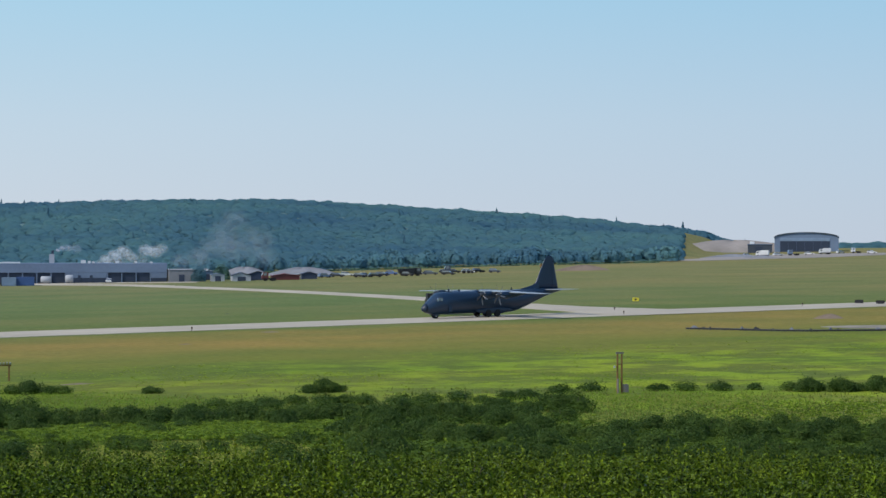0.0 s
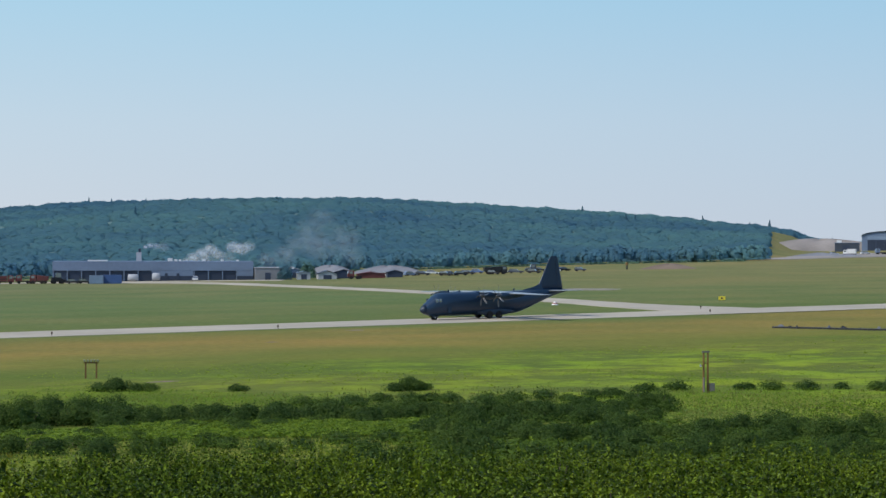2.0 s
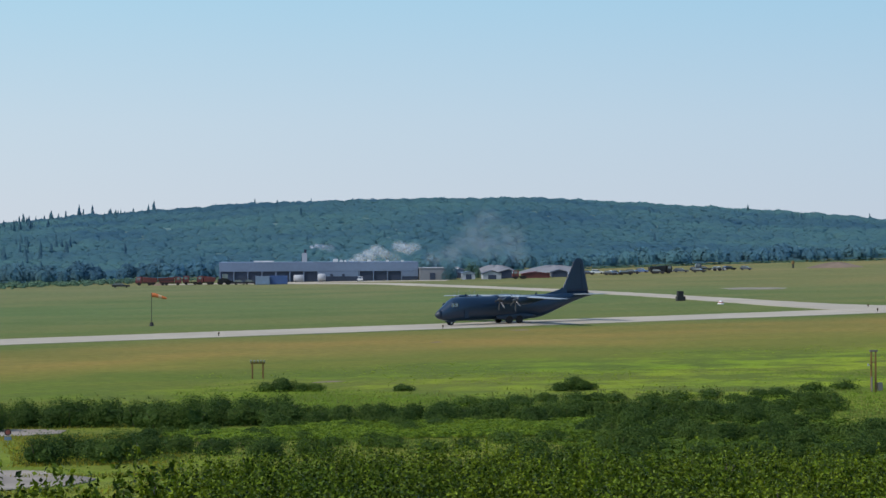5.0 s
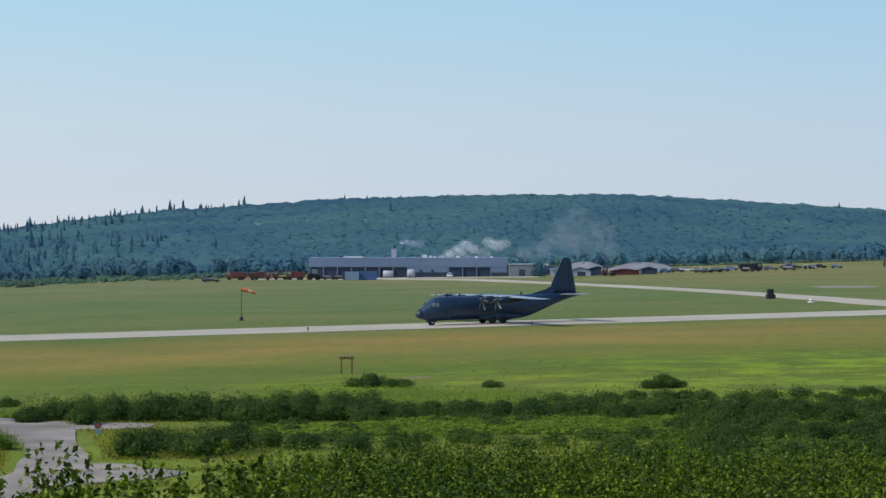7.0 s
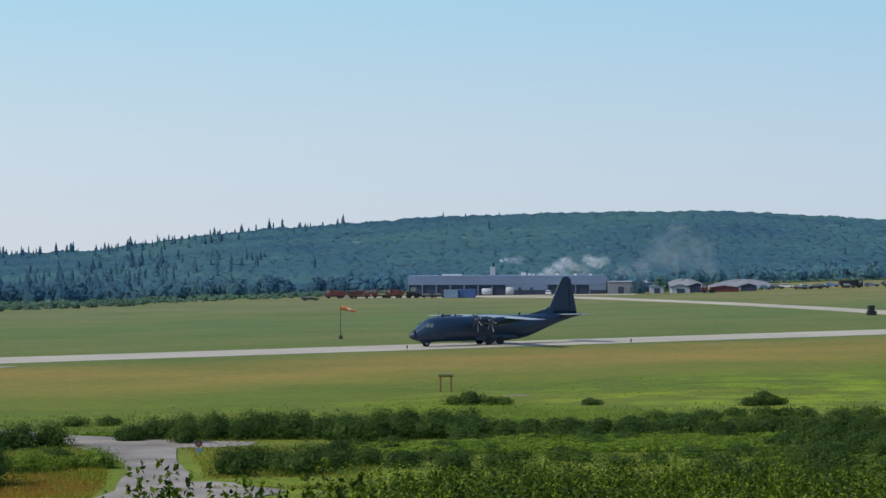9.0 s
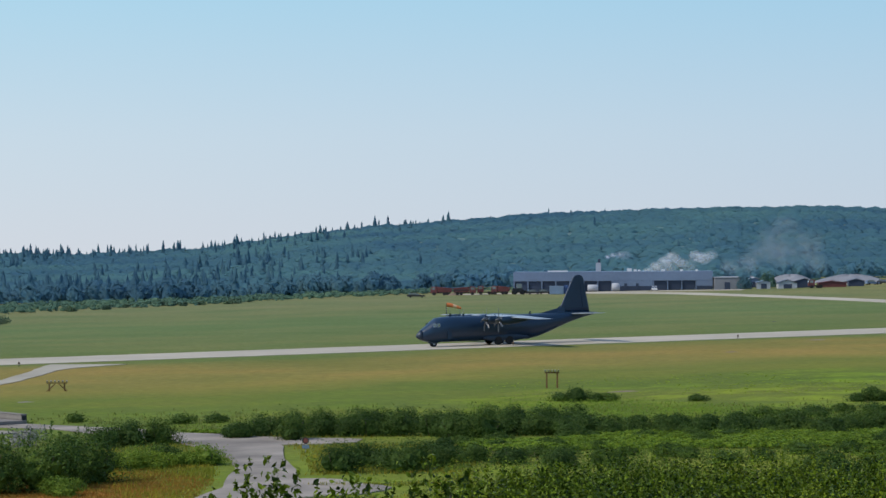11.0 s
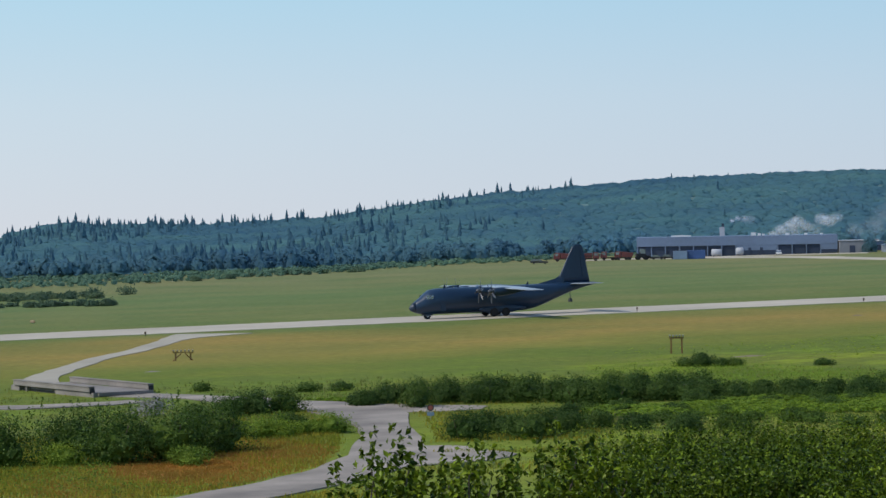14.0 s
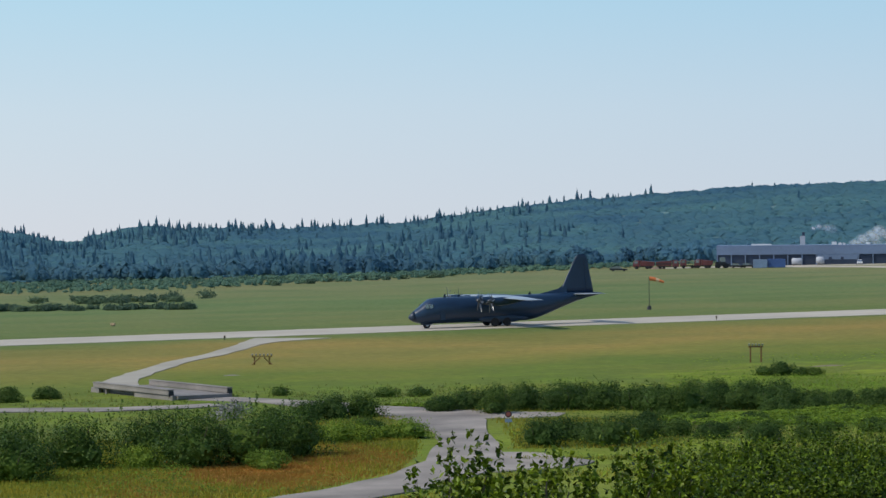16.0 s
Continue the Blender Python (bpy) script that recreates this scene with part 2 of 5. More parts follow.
M_BLACK = plain("black_paint", (0.02, 0.02, 0.022), 0.6, 0, 0.2, 1)
M_ORANGE = plain("orange_cloth", (0.62, 0.17, 0.05), 0.8, 0, 0.1, 2)
M_YELLOW = plain("yellow_sign_paint", (0.75, 0.62, 0.05), 0.5, 0, 0.08, 2)
M_OCHRE = plain("faded_ochre_paint", (0.42, 0.29, 0.09), 0.7, 0, 0.2, 3)
M_WOOD = plain("weathered_brown_timber", (0.20, 0.11, 0.035), 0.8, 0, 0.2, 4)
M_CONC = plain("aged_concrete", (0.22, 0.20, 0.18), 0.9, 0, 0.25, 1.0, 0.3)
M_ROCK = plain("crushed_stone", (0.215, 0.225, 0.25), 0.95, 0, 0.2, 0.3, 0.4)
M_SOIL = plain("bare_brown_soil", (0.20, 0.15, 0.11), 0.95, 0, 0.25, 0.3, 0.4)


# ---- mesh helpers ----
def mesh_of(name, verts, faces, material, smooth_shade=False):
    me = bpy.data.meshes.new(name)
    me.from_pydata([tuple(v) for v in verts], [], [tuple(f) for f in faces])
    for mt in (material if isinstance(material, (list, tuple)) else [material]):
        me.materials.append(mt)
    if smooth_shade:
        me.polygons.foreach_set("use_smooth", [True] * len(me.polygons))
    me.update()
    return me


def fast_mesh(name, verts, faces, material, smooth_shade=False):
    """verts n x 3, faces m x k, of one face size, as arrays."""
    me = bpy.data.meshes.new(name)
    verts, faces = np.asarray(verts, np.float32), np.asarray(faces, np.int32)
    me.vertices.add(len(verts))
    me.vertices.foreach_set("co", verts.ravel())
    k = faces.shape[1]
    me.loops.add(faces.size)
    me.loops.foreach_set("vertex_index", faces.ravel())
    me.polygons.add(len(faces))
    me.polygons.foreach_set("loop_start", np.arange(0, faces.size, k, dtype=np.int32))
    me.polygons.foreach_set("use_smooth", np.full(len(faces), smooth_shade))
    me.update(calc_edges=True)
    me.materials.append(material)
    return me


def part(name, bm, material, parent=None, label="", smooth_shade=False):
    """Links a bmesh as one mesh object under a thing or under a part."""
    me = bpy.data.meshes.new(name)
    bm.normal_update()
    bm.to_mesh(me)
    bm.free()
    me.materials.append(material)
    if smooth_shade:
        me.polygons.foreach_set("use_smooth", [True] * len(me.polygons))
    ob = new(name, me)
    if parent:
        ob.parent = parent
    if label:
        tagged(ob, label)
    return ob


def thing(name, m, label, category, group="", kind=""):
    ob = new(name)
    ob.matrix_basis = m
    return tagged(ob, label, category, group, kind)


def box_in(bm, x0, x1, y0, y1, z0, z1, bevel=0.0):
    got = bmesh.ops.create_cube(bm, size=1.0)["verts"]
    for v in got:
        v.co = ((x0 + x1) / 2 + v.co.x * (x1 - x0), (y0 + y1) / 2 + v.co.y * (y1 - y0), (z0 + z1) / 2 + v.co.z * (z1 - z0))
    if bevel:
        ed = {e for v in got for e in v.link_edges}
        bmesh.ops.bevel(bm, geom=list(ed), offset=bevel, segments=2, affect="EDGES")
    return bm


def box(x0, x1, y0, y1, z0, z1, bevel=0.0):
    return box_in(bmesh.new(), x0, x1, y0, y1, z0, z1, bevel)


def tube_in(bm, a, b, r0, r1=None, n=10):
    a, b = Vector(a), Vector(b)
    r1 = r0 if r1 is None else r1
    m = Matrix.Translation((a + b) / 2) @ (b - a).to_track_quat("Z", "Y").to_matrix().to_4x4()
    bmesh.ops.create_cone(bm, cap_ends=True, segments=n, radius1=r0, radius2=r1, depth=(b - a).length, matrix=m)
    return bm


def tube(a, b, r0, r1=None, n=10):
    return tube_in(bmesh.new(), a, b, r0, r1, n)


def loft(rings, caps=True):
    """A skin over rings of points, all of one count."""
    bm = bmesh.new()
    rows = [[bm.verts.new(p) for p in ring] for ring in rings]
    k = len(rows[0])
    for a, b in zip(rows, rows[1:]):
        for i in range(k):
            bm.faces.new((a[i], a[(i + 1) % k], b[(i + 1) % k], b[i]))
    if caps:
        bm.faces.new(rows[0][::-1])
        bm.faces.new(rows[-1])
    bmesh.ops.recalc_face_normals(bm, faces=bm.faces)
    return bm


# ---- ground ----
RIDGE_AZ = [-26, -19, -16.5, -14.6, -13.4, -11, -8.5, -5, 1.2, 4.85, 6.7, 8.5, 11, 12.4, 13.4, 14.1, 14.6, 15.2, 15.5, 16, 16.5, 17.2, 24]
RIDGE_EL = [0.15, 0.15, 0.18, 0.24, 0.42, 0.66, 0.82, 1.02, 0.99, 0.80, 0.60, 0.36, 0.25, 0.27, 0.27, 0.34, 0.27, 0.13, 0.01, 0.03, 0.13, 0.25, 0.25]
EDGE_AZ = [-26, -16.0, -14.2, -13.4, -9.8, -3, 2, 6, 8.5, 13, 20]
EDGE_R = [1900, 1900, 1500, 1150, 1100, 960, 930, 880, 840, 830, 830]
RIDGE_R = 1700.0


def terrain(x, y):
    r, az = np.hypot(x, y), np.degrees(np.arctan2(-x, y))
    front = np.where(y > 0, 1.0, 0.0)
    z = field(x, np.maximum(y, -200.0))
    # the bank on which the camera stands
    bank = EYE - 1.65 - 0.075 * np.maximum(r - 4, 0) + 0.02 * np.maximum(-y, 0)
    left = smooth(-1.0, 6.0, az) * front
    k = 1 - smooth(60, 125 - 20 * left, r + 18 * left)
    z = z * (1 - k) + np.maximum(bank, z) * k
    # the wooded hill
    e = np.interp(az, EDGE_AZ, EDGE_R)
    top = EYE + np.tan(np.radians(np.interp(az, RIDGE_AZ, RIDGE_EL))) * RIDGE_R - np.interp(az, [-2, 4], [3.7, 7.6])
    h = smooth(0, 1, (r - e) / np.maximum(RIDGE_R - e, 300)) * front * (np.abs(az) < 80)
    z = z * (1 - h) + top * h
    over = np.maximum(r - RIDGE_R, 0)
    return np.where(front > 0, z - over * 0.012, z)


def build_ground():
    rr = np.r_[0.0, np.geomspace(2, 800, 90), np.arange(825, 1900, 25), np.geomspace(1950, 4800, 12)]
    aa = np.radians(np.r_[np.arange(-24, 24, 0.5), np.linspace(24, 336, 79)[:-1]])
    k = len(aa)
    X, Y = -np.outer(rr, np.sin(aa)), np.outer(rr, np.cos(aa))
    Z = terrain(X, Y)
    v = np.stack([X, Y, Z], -1).reshape(-1, 3)
    i, j = np.meshgrid(np.arange(len(rr) - 1), np.arange(k), indexing="ij")
    a, b = i * k + j, i * k + (j + 1) % k
    f = np.stack([a, b, b + k, a + k], -1).reshape(-1, 4)[:, ::-1]
    me = fast_mesh("ground", v, f, M_GROUND, True)
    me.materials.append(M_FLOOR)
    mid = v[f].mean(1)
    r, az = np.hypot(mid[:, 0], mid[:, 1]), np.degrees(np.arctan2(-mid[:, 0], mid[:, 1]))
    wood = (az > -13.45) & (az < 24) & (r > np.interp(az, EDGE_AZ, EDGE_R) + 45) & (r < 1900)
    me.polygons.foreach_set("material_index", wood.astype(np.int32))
    ob = new("ground", me)
    tagged(ob, "grassy airfield meadow in green and straw bands", "ground", kind="structure")


build_ground()


def strip(name, line, width, material, label, category, lift=0.05, ragged=0.3, step=4.0, thick=0.25):
    """A paved strip along points of the plan, with slightly ragged edges and a real thickness."""
    pts = [Vector((a, b)) for a, b, *_ in line]
    wid = [w[2] if len(w) > 2 else width for w in line]
    fine = []
    for i in range(len(pts) - 1):
        p0, p1, p2, p3 = pts[max(i - 1, 0)], pts[i], pts[i + 1], pts[min(i + 2, len(pts) - 1)]
        n = max(2, int((p2 - p1).length / step))
        for k in range(n + (i == len(pts) - 2)):
            t = k / n
            q = 0.5 * ((2 * p1) + (p2 - p0) * t + (2 * p0 - 5 * p1 + 4 * p2 - p3) * t * t + (3 * p1 - p0 - 3 * p2 + p3) * t ** 3)
            fine.append((q, wid[i] * (1 - t) + wid[i + 1] * t))
    v, f = [], []
    for i, (q, w) in enumerate(fine):
        d = (fine[min(i + 1, len(fine) - 1)][0] - fine[max(i - 1, 0)][0]).normalized()
        s = Vector((-d.y, d.x))
        for k, o in enumerate((-0.5, -0.25, 0, 0.25, 0.5)):
            j = random.uniform(-ragged, ragged) if k in (0, 4) else 0
            g = q + s * (w * o + j)
            z = float(terrain(np.array(g.x), np.array(g.y))) + lift
            v.append((g.x, g.y, z))
    n = len(v)
    v += [(a, b, c - thick) for a, b, c in v]
    for i in range(len(fine) - 1):
        for k in range(4):
            a = i * 5 + k
            f.append((a, a + 1, a + 6, a + 5))
        for a in (i * 5, i * 5 + 4):
            f.append((a, a + 5, a + 5 + n, a + n))
    bm = bmesh.new()
    me = mesh_of(name, v, f, material)
    bm.from_mesh(me)
    bmesh.ops.recalc_face_normals(bm, faces=bm.faces)
    bm.to_mesh(me)
    bm.free()
    return tagged(new(name, me), label, category, kind="structure")


strip("taxiway", [xy(p, 412 - (p - 67) * 0.047) for p in range(-160, 760, 60)], 22, M_TAXI, "pale worn concrete taxiway across the meadow", "taxiway")
strip("taxiway_branch", [(-34, 862, 13), (17, 826, 13), (39, 780, 11), (61.6, 717, 10), (77, 665, 10), (88, 621, 10), (97, 578, 12), (104, 546, 15), (113, 520, 22), (122, 498, 34)], 14, M_TAXI, "pale concrete taxiway branch leading to the depot", "taxiway", 0.09)
strip("apron", [(-46, 858), (-10, 857), (20, 855), (46, 851)], 12, M_TAXI, "pale concrete apron before the long depot", "apron", 0.07)
strip("link_road", [(-77.5, 399, 13), (-79.8, 389, 6), (-80.2, 380, 3.8), (-79.5, 357, 3.2), (-80, 333, 3.2), (-78, 300, 3.8), (-73.5, 281, 4.6)], 8, M_LINK, "pale worn concrete link road to the small bridge", "road", 0.07)
strip("gravel_road", [(-61, 265, 4.5), (-53.7, 261, 4.5), (-42, 249, 6), (-32, 239, 10), (-26, 237.5, 7), (-21.5, 237, 4)], 8, M_GRAVEL, "grey gravel access road with worn wheel tracks", "road", 0.06, 0.45, 3)
strip("gravel_spur", [(-34, 240, 9), (-30, 227, 6), (-27.5, 214, 4.2), (-25.5, 200, 5), (-25, 186, 6.5), (-29, 171, 6.5), (-38, 156, 6)], 6, M_GRAVEL, "grey gravel spur road bending through the grass", "road", 0.10, 0.4, 3)
strip("gravel_turnout", [(-26, 192, 15), (-21, 192, 15), (-18, 192, 10), (-15.8, 193, 3)], 6, M_GRAVEL, "grey gravel turnout beside the road", "road", 0.08, 0.35, 2.5)
strip("gravel_track", [(-90, 250, 5), (-78, 251, 5), (-64, 251, 5), (-57, 255, 4)], 7, M_GRAVEL, "grey gravel track below the bridge", "road", 0.10, 0.5, 3)


# ---- things with leaves ----
def crown_template(seed, kind):
    """A small crown of unit height: lobed broadleaf dome, tiered conifer, or a low leafy clump."""
    rng = np.random.default_rng(seed)
    if kind == "conifer":
        v, f = [], []
        n, z, tiers = 8, 0.08, 7
        for k in range(tiers):
            r = 0.20 * (1 - k / tiers) ** 0.85 + 0.02
            base = len(v)
            for i in range(n):
                a = 2 * math.pi * (i + 0.5 * k) / n
                rr = r * rng.uniform(0.5, 1.25)
                v.append((rr * math.cos(a), rr * math.sin(a), z + rng.uniform(-0.05, 0.03)))
            v.append((rng.uniform(-0.01, 0.01), 0, min(1.0, z + 0.27)))
            f += [(base + i, base + (i + 1) % n, base + n) for i in range(n)]
            z += 0.122
        return np.array(v), np.array(f)
    n = {"loose": 50, "clump": 30, "broad": 20}[kind]
    d = rng.normal(size=(n, 3))
    d /= np.linalg.norm(d, axis=1)[:, None]
    d[:, 2] = np.abs(d[:, 2]) * 1.1 - 0.2
    lob = rng.normal(size=(6, 3))
    lob[:, 2] = np.abs(lob[:, 2])
    lob /= np.linalg.norm(lob, axis=1)[:, None]
    rad = 0.80 + 0.32 * np.maximum(0, d @ lob.T - 0.4).max(1)
    c = d * rad[:, None] * [0.36, 0.36, 0.46] + [0, 0, 0.46]
    t = rng.normal(size=(n, 3))
    nn = d + rng.normal(size=(n, 3)) * (0.16 if kind == "broad" else 0.3)
    nn /= np.linalg.norm(nn, axis=1)[:, None]
    t -= (t * nn).sum(1)[:, None] * nn
    t /= np.linalg.norm(t, axis=1)[:, None]
    u = np.cross(nn, t)
    lo, hi = {"loose": (0.06, 0.13), "clump": (0.09, 0.2), "broad": (0.04, 0.09)}[kind]
    s = rng.uniform(lo, hi, n)[:, None]
    v = np.stack([c + t * s, c - t * s * 0.6 + u * s, c - t * s * 0.6 - u * s], 1).reshape(-1, 3)
    v[:, 2] = np.maximum(v[:, 2], 0)
    if kind == "clump":
        return v, np.arange(3 * n).reshape(-1, 3)
    bm = bmesh.new()
    bmesh.ops.create_icosphere(bm, subdivisions=2 if kind == "broad" else 1, radius=1.0)
    bmesh.ops.delete(bm, geom=[q for q in bm.verts if q.co.z < -0.5], context="VERTS")
    bm.verts.index_update()
    core = np.array([q.co[:] for q in bm.verts])
    cf = np.array([[q.index for q in g.verts] for g in bm.faces])
    bm.free()
    swell = rng.uniform(0.55, 0.85, len(core)) if kind == "loose" else 0.70 + 0.36 * np.maximum(0, core @ lob.T - 0.35).max(1) + rng.uniform(-0.09, 0.09, len(core))
    core = core * swell[:, None] * [0.36, 0.36, 0.44] + [0, 0, 0.44]
    core[:, 2] = np.maximum(core[:, 2], 0)
    return np.concatenate([core, v]), np.concatenate([cf, np.arange(3 * n).reshape(-1, 3) + len(core)])


BROAD = [crown_template(k, "broad") for k in range(14)]
LOOSE = [crown_template(60 + k, "loose") for k in range(8)]
PINES = [crown_template(30 + k, "conifer") for k in range(6)]
CLUMP = [crown_template(90 + k, "clump") for k in range(8)]


def stamp(templates, places, heights, widths, seed):
    """All copies of the templates at the places, as one pair of arrays."""
    rng = np.random.default_rng(seed)
    V, F, base = [], [], 0
    which = rng.integers(0, len(templates), len(places))
    for (x, y, z), h, w, k, a in zip(places, heights, widths, which, rng.uniform(0, 6.28, len(places))):
        v, f = templates[k]
        c, s = math.cos(a), math.sin(a)
        V.append(np.stack([(v[:, 0] * c - v[:, 1] * s) * w + x, (v[:, 0] * s + v[:, 1] * c) * w + y, v[:, 2] * h + z], -1))
        F.append(f + base)
        base += len(v)
    return np.concatenate(V), np.concatenate(F)


def forest():
    rng = np.random.default_rng(4)
    n = 19000
    az = rng.uniform(-20, 20, n)
    e = np.where(az < -13.45, 1640, np.interp(az, EDGE_AZ, EDGE_R))
    r = e + (1740 - e).clip(60) * rng.uniform(0, 1, n)
    x, y = -r * np.sin(np.radians(az)), r * np.cos(np.radians(az))
    z = terrain(x, y)
    # conifers gather on the left and along the crest
    pc = 0.003 + 0.19 * smooth(3, 11, az) + 0.12 * (r > 1600) * smooth(-1, 3, az)
    stand = np.sin(x / 31.0) + np.sin(y / 47.0 + 1.0) + np.sin((x - y) / 71.0)
    pc = pc * np.clip(0.75 + 0.75 * stand, 0.1, 2.2)
    con = rng.uniform(0, 1, len(az)) < pc
    h = rng.uniform(6.5, 11.5, len(az)) * np.where(con, 1.0, 0.98) * (1 + 0.14 * np.sin(az * 6.3) * np.sin(az * 2.1 + 1) + 0.08 * np.sin(az * 17))
    pl = np.stack([x, y, z - np.where((r - e < 30) & (az > -13.45), 0.1, np.where(con, 0.38, 0.52)) * h], -1)
    front = ~con & (r - e < 35) & (az > -13.45)
    back = ~con & ~front
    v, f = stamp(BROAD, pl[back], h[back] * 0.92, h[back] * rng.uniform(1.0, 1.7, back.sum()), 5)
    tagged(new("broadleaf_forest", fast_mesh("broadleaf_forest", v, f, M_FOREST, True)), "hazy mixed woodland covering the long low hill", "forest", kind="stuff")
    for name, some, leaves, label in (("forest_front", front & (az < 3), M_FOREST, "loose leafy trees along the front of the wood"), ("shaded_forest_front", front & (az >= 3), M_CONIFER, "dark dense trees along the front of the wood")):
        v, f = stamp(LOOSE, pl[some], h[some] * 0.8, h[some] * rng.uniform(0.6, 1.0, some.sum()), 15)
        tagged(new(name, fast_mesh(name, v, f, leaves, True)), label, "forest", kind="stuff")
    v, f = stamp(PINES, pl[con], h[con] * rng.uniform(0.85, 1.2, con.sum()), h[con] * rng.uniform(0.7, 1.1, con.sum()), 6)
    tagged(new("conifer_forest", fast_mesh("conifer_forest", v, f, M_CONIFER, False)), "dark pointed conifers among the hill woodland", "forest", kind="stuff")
    # paler young growth along the foot of the wood, its green tinted for haze
    m = 2600
    az = rng.uniform(-13, 19, m)
    r = np.interp(az, EDGE_AZ, EDGE_R) - rng.uniform(0, 1, m) ** 1.5 * np.interp(az, [3, 4, 8, 12, 17], [12, 40, 55, 105, 125]) + 6
    x, y = -r * np.sin(np.radians(az)), r * np.cos(np.radians(az))
    hh = rng.uniform(1.0, 2.4, m) * np.where(az > 3.5, 1.0, 0.6)
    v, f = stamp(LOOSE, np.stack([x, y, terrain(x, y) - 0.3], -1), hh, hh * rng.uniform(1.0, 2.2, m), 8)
    tagged(new("woodland_edge", fast_mesh("woodland_edge", v, f, M_EDGE)), "pale, haze-tinted young birch scrub along the edge of the wood", "scrub", kind="stuff")


forest()


def leaf_mesh(name, centres, normals, size, material, rng, toss=0.30):
    """Many folded leaf blades, each four triangles' worth of quad pair."""
    n = len(centres)
    a = rng.normal(size=(n, 3))
    nn = normals + [0, 0, 0.25] + rng.normal(size=(n, 3)) * toss
    nn /= np.linalg.norm(nn, axis=1)[:, None]
    a -= (a * nn).sum(1)[:, None] * nn
    a /= np.linalg.norm(a, axis=1)[:, None]
    b = np.cross(nn, a)
    s = size * rng.uniform(0.6, 1.3, n)[:, None]
    v = np.stack([centres - a * s * 0.55, centres + b * s * 0.32 + nn * s * 0.1, centres + a * s * 0.6, centres - b * s * 0.32 + nn * s * 0.1], 1).reshape(-1, 3)
    i = np.arange(n)[:, None] * 4
    f = np.concatenate([i + [[0, 1, 2]], i + [[0, 2, 3]]], 1).reshape(-1, 3)
    return fast_mesh(name, v, f, material)


def bush_cloud(rng, n, w, d, h, lumps=14, shoots=16, shooty=0.12):
    """Points on the lumps of a domed bush of that width, depth and height, with outward normals, and leafy shoots that stand out of it."""
    ang, rr = rng.uniform(0, 6.28, lumps), np.sqrt(rng.uniform(0, 1, lumps)) * 0.36
    c = np.stack([np.cos(ang) * rr * w, np.sin(ang) * rr * d, (0.68 - 0.9 * rr * rng.uniform(0.6, 1.3, lumps)) * h], -1)
    c[:, 2] = np.maximum(c[:, 2] - 0.08 * h, 0.24 * h)
    c[0] = (0, 0, 0.55 * h)
    rad = rng.uniform(0.17, 0.29, lumps)
    c[1:6, 2], rad[1:6] = 0.16 * h, 0.27
    k = rng.integers(0, lumps, n)
    dirs = rng.normal(size=(n, 3))
    dirs[:, 2] += 0.25
    dirs /= np.linalg.norm(dirs, axis=1)[:, None]
    q = c[k] + dirs * rad[k][:, None] * np.array([w, d, h * 1.25]) * rng.uniform(0.74, 1.03, n)[:, None]
    q[:, 2] = np.abs(q[:, 2])
    m = int(n * shooty)
    base = np.stack([rng.uniform(-0.42, 0.42, shoots) * w, rng.uniform(-0.42, 0.42, shoots) * d, np.full(shoots, 0.25 * h)], -1)
    tip = base + np.stack([rng.normal(0, 0.06, shoots) * w, rng.normal(0, 0.06, shoots) * d, rng.uniform(0.42, 0.78, shoots) * h], -1)
    j, t = rng.integers(0, shoots, m), rng.uniform(0, 1, m)[:, None]
    q[:m] = base[j] * (1 - t) + tip[j] * t + rng.normal(size=(m, 3)) * 0.035 * np.array([w, d, h * 0.6]) * (1.15 - t)
    return q, dirs, c, rad


def make_bush(name, place, w, d, h, n, leaf, material, label, group="", seed=0, cat="bush", shooty=0.10, core=0.0):
    rng = np.random.default_rng(seed)
    x, y = place
    ob = thing(name, pose(x, y, gz(x, y) - 0.05), label, cat, group)
    q, dirs, lump, rad = bush_cloud(rng, n, w, d, h, shooty=shooty)
    cr = new("crown", leaf_mesh("crown", q, dirs, leaf, material, rng, 0.75 if material is M_ALDER else 0.30))
    cr.parent = ob
    if core:
        # the dense inner growth that keeps daylight from showing through
        bm = bmesh.new()
        bmesh.ops.create_icosphere(bm, subdivisions=3, radius=1.0)
        axes = np.array([w, d, h * 1.25])
        hub = np.array([0, 0, 0.3 * h])
        mid = (lump - hub) / axes
        for v in bm.verts:
            u = np.array(v.co)
            p = u * np.max(np.clip(mid @ u, 0, None) * 0.55 + rad * core) * rng.uniform(0.7, 1.1) * axes + hub
            v.co = (p[0], p[1], max(p[2], 0))
        part("inner_growth", bm, material, ob)
    for k in range(3):
        e = Vector((rng.uniform(-0.3, 0.3) * w, rng.uniform(-0.3, 0.3) * d, rng.uniform(0.45, 0.7) * h))
        part("stem", tube((e.x * 0.15, e.y * 0.15, -0.15), e, 0.02 * h, 0.006 * h, 5), M_STEM, ob)
    return ob


def gz(x, y):
    return float(terrain(np.array(float(x)), np.array(float(y))))


def at(az, r):
    return -r * math.sin(radians(az)), r * math.cos(radians(az))


# ---- the aircraft ----
def section(x, zc, hw, hh, n=28, sq=2.3):
    out = []
    for i in range(n):
        a = 2 * math.pi * i / n
        c, s = math.cos(a), math.sin(a)
        out.append((x, math.copysign(abs(c) ** (2 / sq), c) * hw, zc + math.copysign(abs(s) ** (2 / sq), s) * hh))
    return out


